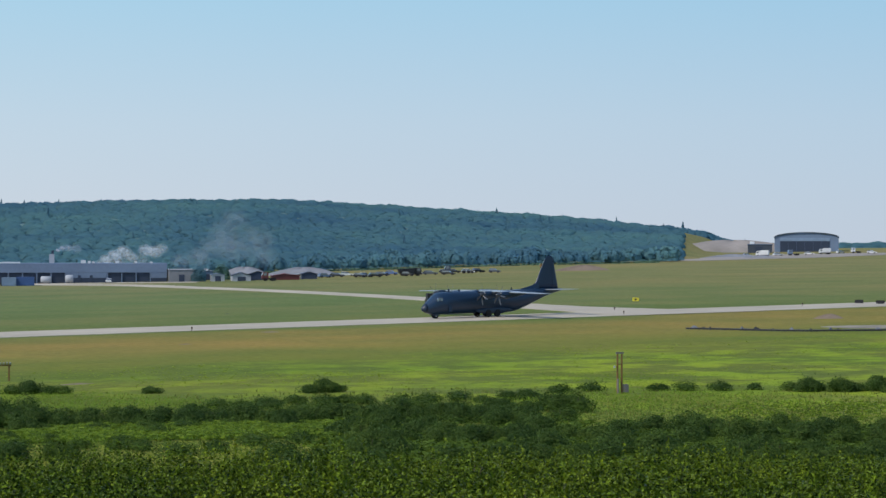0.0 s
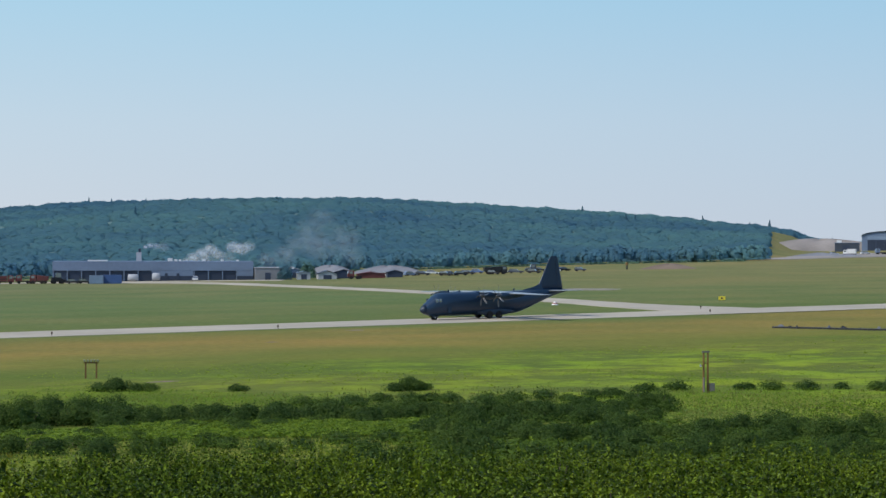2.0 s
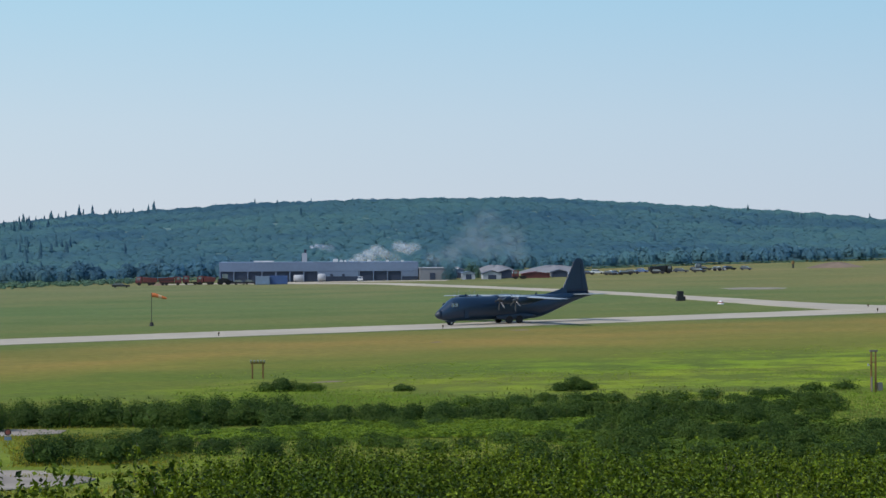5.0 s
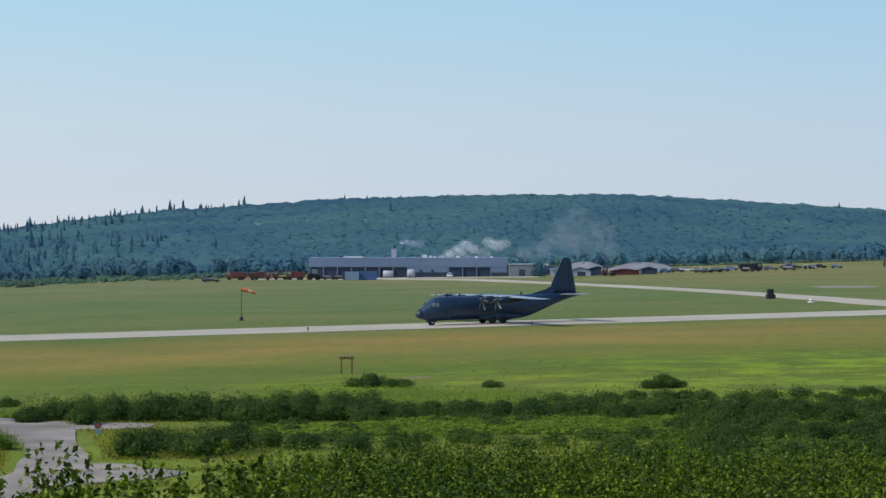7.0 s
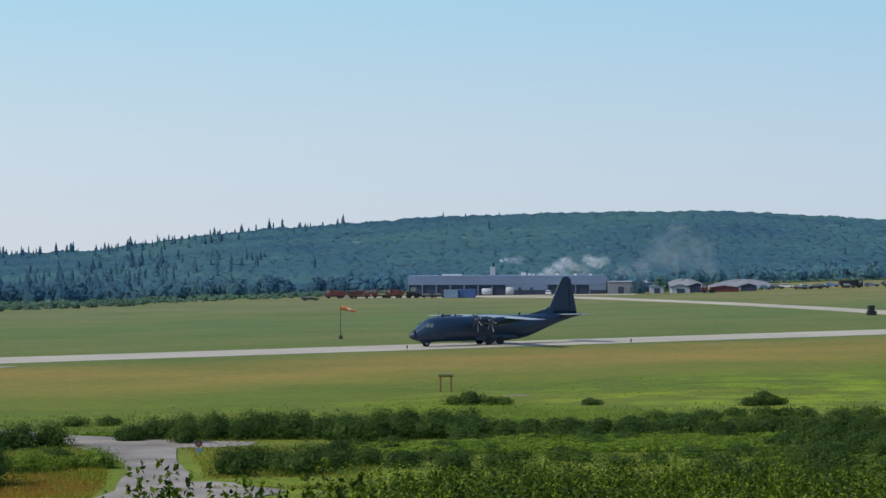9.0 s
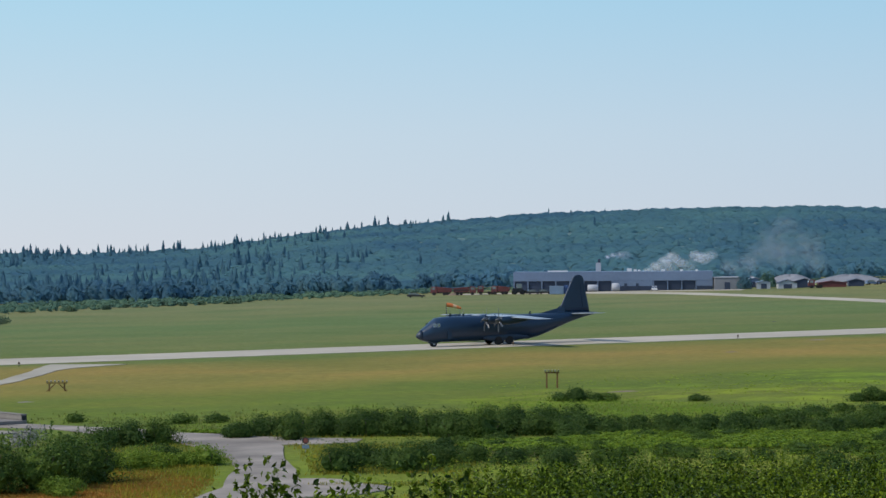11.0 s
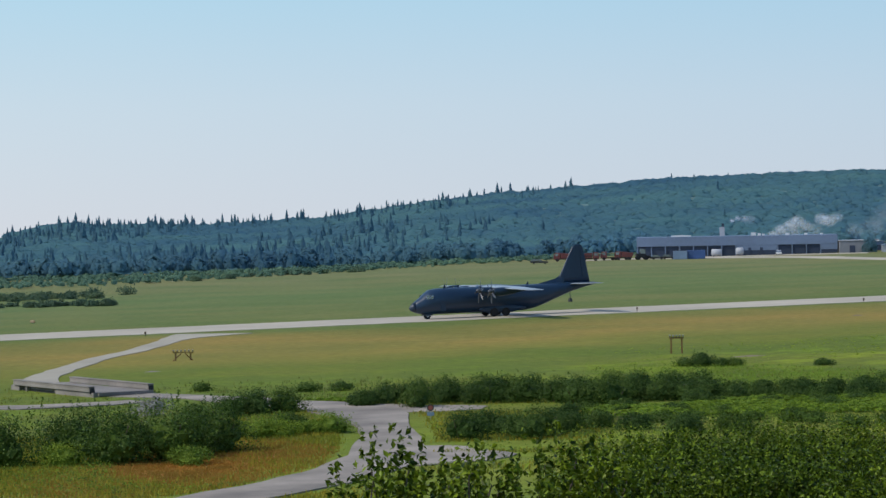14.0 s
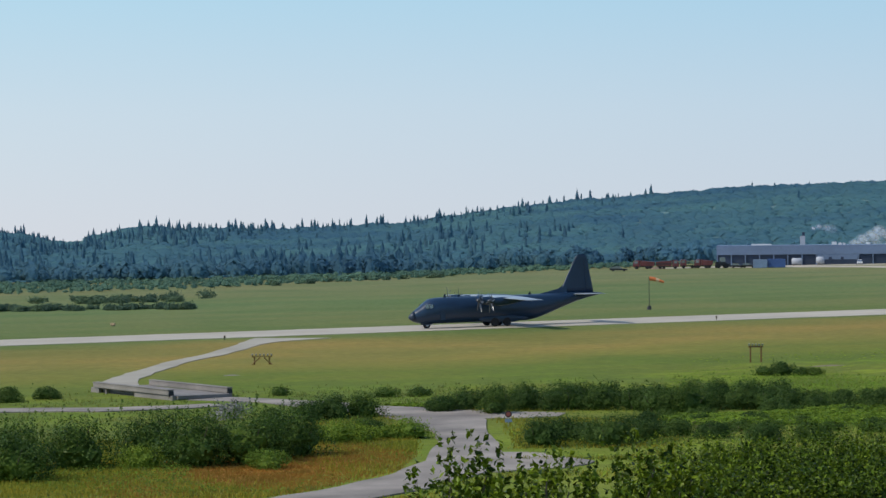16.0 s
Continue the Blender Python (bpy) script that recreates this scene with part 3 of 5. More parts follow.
def foil(p, chord, thick, axis="z", n=14):
    """A wing section that starts at its leading edge p and runs aft."""
    out = []
    for i in range(n):
        a = 2 * math.pi * i / n
        u = 0.5 - 0.5 * math.cos(a)
        t = thick * (1.5 * math.sqrt(max(u, 0)) * (1 - u) + 0.02) * (1 if a <= math.pi else -0.7)
        out.append((p[0] - u * chord, p[1] + (t if axis == "y" else 0), p[2] + (t if axis == "z" else 0)))
    return out


NOSE = 15.3


def build_aircraft():
    plane = thing("transport_aircraft", Matrix(), "dark grey four-engined military transport aircraft taxiing on the taxiway", "aircraft")
    st = [(0.0, 1.84, 0.06, 0.06), (0.15, 1.85, 0.33, 0.30), (0.45, 1.90, 0.62, 0.57), (0.9, 1.98, 0.94, 0.86), (1.5, 2.09, 1.23, 1.17), (2.1, 2.24, 1.46, 1.45),
          (2.8, 2.52, 1.68, 1.80), (3.5, 2.72, 1.88, 2.02), (4.6, 2.82, 2.08, 2.10), (6.5, 2.85, 2.15, 2.12), (12, 2.86, 2.15, 2.12), (20.3, 2.86, 2.15, 2.12),
          (22.0, 3.02, 2.10, 1.98), (24.0, 3.35, 1.95, 1.66), (26.5, 3.85, 1.60, 1.20), (29.0, 4.32, 1.12, 0.78), (31.3, 4.62, 0.62, 0.45), (33.0, 4.75, 0.28, 0.22), (33.9, 4.8, 0.06, 0.06)]
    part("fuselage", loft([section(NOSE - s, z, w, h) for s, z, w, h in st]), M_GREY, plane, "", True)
    part("nose_cone", loft([section(NOSE - s + 0.006, z, w * 1.005, h * 1.005) for s, z, w, h in st[:4]]), M_NOSE, plane, "dark radar nose cone", True)
    # windscreen panes
    for k in range(7):
        y = -1.2 + 0.4 * k
        bm = loft([[(NOSE - 2.05 - 0.12 * abs(k - 3), y + a, 3.42) for a in (-0.17, 0.17)] + [(NOSE - 2.0 - 0.12 * abs(k - 3), y + 0.17, 3.38), (NOSE - 2.0 - 0.12 * abs(k - 3), y - 0.17, 3.38)],
                   [(NOSE - 2.72 - 0.16 * abs(k - 3), y * 0.98 + a, 4.10) for a in (-0.16, 0.16)] + [(NOSE - 2.66 - 0.16 * abs(k - 3), y * 0.98 + 0.16, 4.06), (NOSE - 2.66 - 0.16 * abs(k - 3), y * 0.98 - 0.16, 4.06)]])
        part("cockpit_window", bm, M_SCREEN, plane)
    for side in (1, -1):
        for k in range(2):
            part("side_window", box(NOSE - 3.05 - k * 0.62, NOSE - 2.47 - k * 0.62, side * 1.60 + side * 0.17 * k - 0.07, side * 1.60 + side * 0.17 * k + 0.07, 3.25, 3.9, 0.03), M_SCREEN, plane)
        part("crew_door", box(NOSE - 5.6, NOSE - 4.8, side * 2.13 - 0.03, side * 2.13 + 0.03, 1.3, 2.9, 0.02), M_GREY, plane)
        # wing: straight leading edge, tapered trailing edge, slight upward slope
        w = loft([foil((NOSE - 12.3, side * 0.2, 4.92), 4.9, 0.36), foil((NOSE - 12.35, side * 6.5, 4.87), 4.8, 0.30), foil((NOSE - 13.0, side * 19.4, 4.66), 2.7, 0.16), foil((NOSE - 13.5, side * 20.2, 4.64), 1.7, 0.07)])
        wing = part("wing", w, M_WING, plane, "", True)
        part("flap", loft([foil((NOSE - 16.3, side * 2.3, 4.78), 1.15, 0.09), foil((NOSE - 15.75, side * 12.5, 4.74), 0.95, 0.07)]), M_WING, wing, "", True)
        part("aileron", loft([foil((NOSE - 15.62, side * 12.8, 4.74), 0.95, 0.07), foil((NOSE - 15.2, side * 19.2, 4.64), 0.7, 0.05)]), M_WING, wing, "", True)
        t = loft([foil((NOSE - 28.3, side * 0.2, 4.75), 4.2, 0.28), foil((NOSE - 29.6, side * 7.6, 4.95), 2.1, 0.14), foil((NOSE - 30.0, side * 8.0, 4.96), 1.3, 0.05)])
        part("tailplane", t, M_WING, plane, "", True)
        # wheel fairing
        part("gear_fairing", loft([section(NOSE - s, 1.22, ww, hh * 1.05, 20, 2.6) for s, ww, hh in ((11.6, 0.1, 0.15), (12.3, 0.26, 0.4), (13.4, 0.32, 0.6), (17.4, 0.32, 0.6), (18.8, 0.22, 0.36), (20.0, 0.1, 0.12))]), M_GREY, plane, "", True).location.y = side * 1.66
        for k, s in enumerate((14.2, 16.3)):
            wheel = new("main_wheel")
            wheel.parent = plane
            wheel.location = (NOSE - s, side * 1.84, 0.70)
            WHEELS.append((wheel, wheel.location.copy(), 0.70))
            ty = part("tyre", tube((0, -0.26, 0), (0, 0.26, 0), 0.70, None, 24), M_TYRE, wheel)
            bmx = bmesh.new()
            bmx.from_mesh(ty.data)
            bmesh.ops.bevel(bmx, geom=[e for e in bmx.edges if len(e.link_faces) == 2 and any(len(q.verts) > 4 for q in e.link_faces)], offset=0.09, segments=3, affect="EDGES")
            bmx.to_mesh(ty.data)
            bmx.free()
            part("rim", tube((0, -0.28, 0), (0, 0.28, 0), 0.30, None, 16), M_TYRE, wheel)
            part("main_gear_strut", tube((NOSE - s, side * 1.75, 0.7), (NOSE - s, side * 1.75, 1.9), 0.12), M_METAL, plane)
        for y in (5.05, 10.15):
            build_engine(plane, side * y)
    wheel = new("nose_wheel")
    wheel.parent = plane
    wheel.location = (12.2, 0, 0.5)
    WHEELS.append((wheel, wheel.location.copy(), 0.5))
    for y in (-0.24, 0.24):
        part("tyre", tube((0, y - 0.15, 0), (0, y + 0.15, 0), 0.5, None, 22), M_TYRE, wheel)
        part("rim", tube((0, y - 0.16, 0), (0, y + 0.16, 0), 0.22, None, 14), M_METAL, wheel)
    part("nose_gear_strut", tube((12.2, 0, 0.5), (12.35, 0, 1.7), 0.10), M_METAL, plane)
    for y in (-0.45, 0.45):
        part("nose_gear_door", box(11.4, 13.0, y - 0.03, y + 0.03, 0.55, 1.1, 0.02), M_GREY, plane)
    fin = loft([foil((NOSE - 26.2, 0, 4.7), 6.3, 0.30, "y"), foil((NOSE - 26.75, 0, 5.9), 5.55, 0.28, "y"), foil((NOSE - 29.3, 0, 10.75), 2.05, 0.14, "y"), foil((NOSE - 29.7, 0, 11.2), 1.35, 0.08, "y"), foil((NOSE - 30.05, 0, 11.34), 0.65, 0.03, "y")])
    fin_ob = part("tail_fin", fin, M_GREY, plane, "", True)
    part("rudder_hinge_line", tube((NOSE - 31.1, 0.21, 5.4), (NOSE - 30.75, 0.10, 10.3), 0.03), M_NOSE, fin_ob)
    part("dorsal_fillet", loft([[(NOSE - 22.6, 0.05, 4.85), (NOSE - 22.6, -0.05, 4.85), (NOSE - 22.6, 0, 4.92)], [(NOSE - 26.2, 0.42, 4.6), (NOSE - 26.2, -0.42, 4.6), (NOSE - 26.2, 0, 5.75)], [(NOSE - 27.6, 0.40, 4.5), (NOSE - 27.6, -0.40, 4.5), (NOSE - 27.6, 0, 6.7)]]), M_GREY, plane)
    part("wing_root_fairing", loft([section(NOSE - s, 4.75, w, h, 20) for s, w, h in ((11.3, 0.2, 0.1), (12.3, 1.3, 0.35), (14.5, 1.5, 0.5), (17.0, 1.4, 0.35), (19.0, 0.2, 0.1))]), M_GREY, plane, "", True)
    for s, hgt in ((6.0, 0.55), (8.4, 0.4), (20.8, 0.45)):
        part("blade_antenna", loft([foil((NOSE - s, 0, 4.9), 0.5, 0.05, "y", 8), foil((NOSE - s - 0.25, 0, 4.95 + hgt), 0.2, 0.02, "y", 8)]), M_GREY, plane)
    return plane


WHEELS, PROPS = [], []


def build_engine(plane, y):
    z = 4.36
    eng = part("engine_nacelle", loft([section(NOSE - s, z + dz, w, h, 20, 2.2) for s, dz, w, h in ((10.75, 0.02, 0.45, 0.45), (11.0, -0.02, 0.56, 0.62), (12.2, -0.06, 0.62, 0.72), (14.2, 0.05, 0.55, 0.55), (16.2, 0.22, 0.3, 0.28), (17.2, 0.3, 0.08, 0.08))]), M_GREY, plane, "", True)
    eng.location.y = y
    part("intake", loft([section(NOSE - s, z - 0.55, w, h, 14) for s, w, h in ((10.8, 0.3, 0.16), (11.6, 0.32, 0.2), (12.6, 0.1, 0.1))]), M_NOSE, eng, "dark chin air intake")
    prop = new("propeller")
    prop.parent = plane
    prop.location = (NOSE - 10.45, y, z + 0.05)
    PROPS.append((prop, prop.location.copy()))
    part("spinner", loft([section(x, 0, r, r, 16, 2) for x, r in ((0.62, 0.03), (0.5, 0.17), (0.25, 0.32), (-0.05, 0.40), (-0.3, 0.42))]), M_PROP, prop, "", True)
    for k in range(6):
        rows = []
        for r, c, tw, sw in ((0.35, 0.16, 60, 0.0), (0.9, 0.26, 45, 0.03), (1.4, 0.30, 34, 0.02), (1.8, 0.24, 27, -0.06), (2.05, 0.10, 24, -0.16)):
            ct, sn = math.cos(radians(tw)), math.sin(radians(tw))
            ring = []
            for u, t in ((-0.5, 0), (-0.1, 0.03), (0.5, 0), (-0.1, -0.02)):
                ring.append((u * c * sn + t * ct, u * c * ct - t * sn + sw, r))
            rows.append(ring)
        bl = part("blade", loft(rows), M_PROP, prop)
        bl.rotation_euler = (radians(60 * k), 0, 0)


aircraft = build_aircraft()
# seconds and metres along the taxiway
ROLL = [(0, 0), (0.5, 4.77), (1, 9.57), (1.5, 14.52), (2, 19.49), (2.5, 24.62), (3, 29.81), (3.5, 35.17), (4, 40.43), (5.25, 53.95), (6.5, 67.38), (7, 72.74), (7.5, 77.92),
        (8, 83.01), (8.5, 87.99), (9, 92.85), (9.5, 97.59), (10, 102.32), (11.25, 113.4), (12.5, 123.47), (13.5, 130.85), (14.5, 137.81), (16, 148.06)]


def motions():
    puff_motion()
    rows = []
    for t, s in ROLL:
        d = s - 1.9
        x, y = 80.24 - 0.8886 * d, 498.15 - 0.4587 * d
        rows.append((t, pose(x, y, field(x, y) + 0.06, 0, 0.8, 207.3)))
    walk(aircraft, rows)
    times = [k * 0.1 for k in range(161)]
    dist = np.interp(times, [a for a, b in ROLL], [b for a, b in ROLL])
    for ob, loc, r in WHEELS:
        walk(ob, [(t, pose(*loc, 0, math.degrees(d / r), 0)) for t, d in zip(times, dist)])
    for k, (ob, loc) in enumerate(PROPS):
        walk(ob, [(t, pose(*loc, 17 * k + 74.0 * i, 0, 0)) for i, t in enumerate(times)])


# ---- the depot and the yard beyond the field ----
def build_depot():
    y0, z0 = 866.0, gz(5, 866) - 0.1
    hall = thing("depot_hall", pose(0, y0, z0), "long low grey-blue metal depot hall with dark open bays", "building")
    part("body", box(-27.3, 36.5, 1.6, 29, 0, 6.0), M_DARKCLAD, hall)
    part("fascia", box(-27.9, 36.9, 0.9, 1.55, 3.45, 6.25, 0.04), M_CLAD, hall, "grey-blue ribbed metal fascia band")
    part("side_wall", box(-27.9, -27.32, 1.57, 29, 0, 6.2), M_CLAD, hall)
    part("wall_panel", box(4.2, 17.4, 0.95, 1.55, 1.75, 3.43), M_CLAD, hall)
    part("wall_panel", box(31.6, 36.9, 0.95, 1.55, 1.7, 3.43), M_CLAD, hall)
    part("plinth", box(4.2, 17.4, 1.0, 1.55, 0, 1.73), M_DOORDARK, hall)
    part("plinth", box(31.6, 36.9, 1.0, 1.55, 0, 1.68), M_DOORDARK, hall)
    part("roof", box(-28.0, 37.0, 1.0, 29.2, 6.27, 6.45, 0.03), M_CLAD, hall)
    for k in range(8):
        x = -27.7 + k * 4.55
        part("pillar", box(x - 0.18, x + 0.18, 0.95, 1.5, 0, 3.44), M_CLAD, hall)
    for k in range(7):
        x = -27.7 + k * 4.55
        part("bay_door", box(x + 0.3, x + 4.25, 1.35, 1.55, 0.02, 3.4, 0.02), M_DOORDARK, hall)
    for k in range(4):
        x = 17.7 + k * 4.6
        part("pillar", box(x - 0.16, x + 0.16, 0.95, 1.5, 0, 3.44), M_CLAD, hall)
        if k < 3:
            part("bay_door", box(x + 0.3, x + 4.3, 1.35, 1.55, 0.02, 3.4, 0.02), M_DOORDARK, hall)
    for x in (8.2, 12.0):
        part("small_door", box(x, x + 0.9, 0.85, 0.97, 0.02, 2.6, 0.02), M_DOORDARK, hall)
    for x, w, h in ((-13.5, 6.5, 0.45), (10.0, 1.6, 1.0), (11.9, 1.0, 0.7), (13.2, 0.8, 0.6), (21.0, 1.2, 0.7), (27.0, 0.9, 0.6), (32.0, 0.8, 0.5)):
        part("roof_unit", box(x - w / 2, x + w / 2, 6, 8, 6.45, 6.45 + h, 0.05), M_WHITE, hall, "white rooftop ventilation unit")
    chim = part("chimney", box(-1.0, 0.7, 9, 10.6, 6.45, 9.4, 0.05), M_PALEGREY, hall, "pale square chimney stack")
    part("chimney_cap", box(-0.3, 0.5, 9.3, 10.3, 9.4, 10.6, 0.05), M_DOORDARK, chim)
    low = thing("annex_building", pose(0, 862, gz(41, 862) - 0.1), "low flat-roofed grey annex building beside the depot", "building")
    part("wall", box(37.3, 45.6, 0, 14, 0, 3.9, 0.03), M_ROCK, low)
    part("roof", box(37.1, 45.8, -0.2, 14.2, 3.9, 4.15, 0.03), M_PALEGREY, low)
    part("door", box(40.5, 42.3, -0.06, -0.005, 0.05, 2.4), M_DOORDARK, low)


def gable_shed(x, y, w, d, h, ridge, wall, roof, label, door=True):
    s = thing("shed", pose(x, y, gz(x, y) - 0.05), label, "shed", "sheds in the yard")
    part("wall", loft([[(-w / 2, yy, 0), (w / 2, yy, 0), (w / 2, yy, h), (0, yy, h + ridge), (-w / 2, yy, h)] for yy in (0, d)]), wall, s)
    for sg in (1, -1):
        part("roof", loft([[(sg * (w / 2 + 0.25), yy, h - 0.05), (0, yy, h + ridge + 0.1), (0, yy, h + ridge + 0.25), (sg * (w / 2 + 0.25), yy, h + 0.1)] for yy in (-0.3, d + 0.3)]), roof, s)
    if door:
        part("door", box(-w * 0.22, w * 0.22, -0.06, -0.004, 0.05, h * 0.82), M_DOORDARK, s)
    return s


def mound(name, x, y, w, d, h, material, label, seed=0, rz=0.0, flat=1.6):
    """A heap with an uneven outline that sits into the ground."""
    rng = np.random.default_rng(seed)
    rings, k = 9, 30
    ph = rng.uniform(0, 6.28, 5)
    v = [(0, 0, h)]
    for i in range(1, rings + 1):
        u = i / rings
        for j in range(k):
            a = 2 * math.pi * j / k
            wob = 1 + 0.10 * math.sin(2 * a + ph[0]) + 0.08 * math.sin(3 * a + ph[1]) + 0.05 * math.sin(7 * a + ph[2])
            zz = h * (1 - u ** flat) * (1 + 0.12 * math.sin(5 * a + ph[3] + 4 * u)) - 0.25 * u
            v.append((math.cos(a) * w / 2 * u * wob, math.sin(a) * d / 2 * u * wob, zz))
    f = [(0, 1 + j, 1 + (j + 1) % k) for j in range(k)]
    for i in range(rings - 1):
        b = 1 + i * k
        f += [(b + j, b + k + j, b + k + (j + 1) % k, b + (j + 1) % k) for j in range(k)]
    ob = new(name, mesh_of(name, v, f, material, True))
    ob.matrix_basis = pose(x, y, gz(x, y), 0, 0, rz)
    return tagged(ob, label, name.replace("_", " "))


def wheel_pair(parent, x, w, r):
    for sg in (1, -1):
        part("wheel", tube((x, sg * (w / 2 - 0.2), r), (x, sg * (w / 2 + 0.03), r), r, None, 14), M_TYRE, parent)


def car(x, y, rz, paint, label, kind="car", length=4.5):
    c = thing("parked_" + kind, pose(x, y, gz(x, y) + 0.02, 0, 0, rz), label, kind, "vehicles in the yard")
    L, W = length / 2, 0.9
    part("body", loft([[(-L, yy, 0.35), (L, yy, 0.35), (L, yy, 0.75), (L * 0.45, yy, 0.9), (-L, yy, 0.95)] for yy in (-W, W)]), paint, c)
    part("cabin", loft([[(-L * 0.95, yy, 0.94), (L * 0.42, yy, 0.9), (L * 0.12, yy, 1.45), (-L * 0.75, yy, 1.48)] for yy in (-W * 0.9, W * 0.9)]), M_GLASS, c)
    part("roof", loft([[(-L * 0.76, yy, 1.47), (L * 0.13, yy, 1.44), (L * 0.08, yy, 1.52), (-L * 0.72, yy, 1.55)] for yy in (-W * 0.86, W * 0.86)]), paint, c)
    for xx in (-L * 0.62, L * 0.62):
        wheel_pair(c, xx, 1.8, 0.33)
    return c


def truck(x, y, rz, paint, label, load="dump", length=8.0):
    c = thing("truck", pose(x, y, gz(x, y) + 0.02, 0, 0, rz), label, "truck", "vehicles in the yard")
    L = length / 2
    part("chassis", box(-L, L, -0.5, 0.5, 0.6, 0.95, 0.04), M_BLACK, c)
    cab = part("cab", loft([[(L - 2.0, yy, 0.75), (L, yy, 0.75), (L, yy, 1.7), (L - 0.35, yy, 2.75), (L - 2.0, yy, 2.8)] for yy in (-1.2, 1.2)]), paint, c)
    part("windscreen", loft([[(L + 0.02, yy, 1.75), (L - 0.3, yy, 2.6), (L - 0.26, yy, 2.62), (L + 0.06, yy, 1.77)] for yy in (-1.05, 1.05)]), M_GLASS, cab)
    for sg in (1, -1):
        part("cab_window", box(L - 1.5, L - 0.5, sg * 1.2 - 0.02, sg * 1.2 + 0.02, 1.75, 2.5, 0.01), M_GLASS, cab)
    if load == "dump":
        part("load_bed", loft([[(-L - 0.3, yy, 1.0), (L - 2.3, yy, 1.0), (L - 2.2, yy, 2.7), (-L - 0.5, yy, 2.3)] for yy in (-1.25, 1.25)]), M_DARKRED if paint is M_RED else paint, c)
        part("side_rail", box(-L - 0.4, L - 2.3, -1.29, -1.255, 1.5, 1.75), M_BLACK, c)
    elif load == "box":
        part("cargo_box", box(-L, L - 2.15, -1.25, 1.25, 1.0, 3.2, 0.05), paint, c)
    for xx in (-L * 0.72, -L * 0.38, L - 1.1):
        wheel_pair(c, xx, 2.4, 0.52)
    return c


def container(x, y, rz, paint, label, length=6.0, h=2.5):
    c = thing("shipping_container", pose(x, y, gz(x, y) + 0.05, 0, 0, rz), label, "container", "containers by the apron")
    part("shell", box(-length / 2, length / 2, -1.2, 1.2, 0, h, 0.04), paint, c)
    n = int(length / 0.6)
    for k in range(n):
        xx = -length / 2 + 0.3 + k * 0.6
        part("rib", box(xx - 0.12, xx + 0.12, -1.25, -1.205, 0.15, h - 0.15), paint, c)
    return c


def loader(x, y, rz):
    c = thing("wheel_loader", pose(x, y, gz(x, y) + 0.02, 0, 0, rz), "dark wheel loader parked at the apron's end", "loader")
    part("body", box(-2.0, 1.2, -1.0, 1.0, 0.9, 2.0, 0.1), M_BLACK, c)
    part("cab", box(-0.6, 1.0, -0.8, 0.8, 2.0, 3.4, 0.08), M_GLASS, c)
    part("bucket", loft([[(2.2, yy, 0.3), (3.2, yy, 0.3), (2.4, yy, 1.4)] for yy in (-1.3, 1.3)]), M_BLACK, c)
    part("arm", tube((0.8, 0, 1.6), (2.5, 0, 0.9), 0.18), M_BLACK, c)
    for xx in (-1.3, 1.2):
        wheel_pair(c, xx, 2.3, 0.75)


def tank(x, y, r, length, label):
    c = thing("storage_tank", pose(x, y, gz(x, y)), label, "tank")
    part("shell", loft([[(xx, math.cos(a) * rr, r + 0.25 + math.sin(a) * rr) for a in [2 * math.pi * i / 18 for i in range(18)]] for xx, rr in ((-length / 2, r * 0.6), (-length / 2 + 0.25, r), (length / 2 - 0.25, r), (length / 2, r * 0.6))]), M_PALEGREY, c, "", True)
    for xx in (-length * 0.3, length * 0.3):
        part("saddle", box(xx - 0.15, xx + 0.15, -r * 0.7, r * 0.7, 0, 0.5), M_CONC, c)


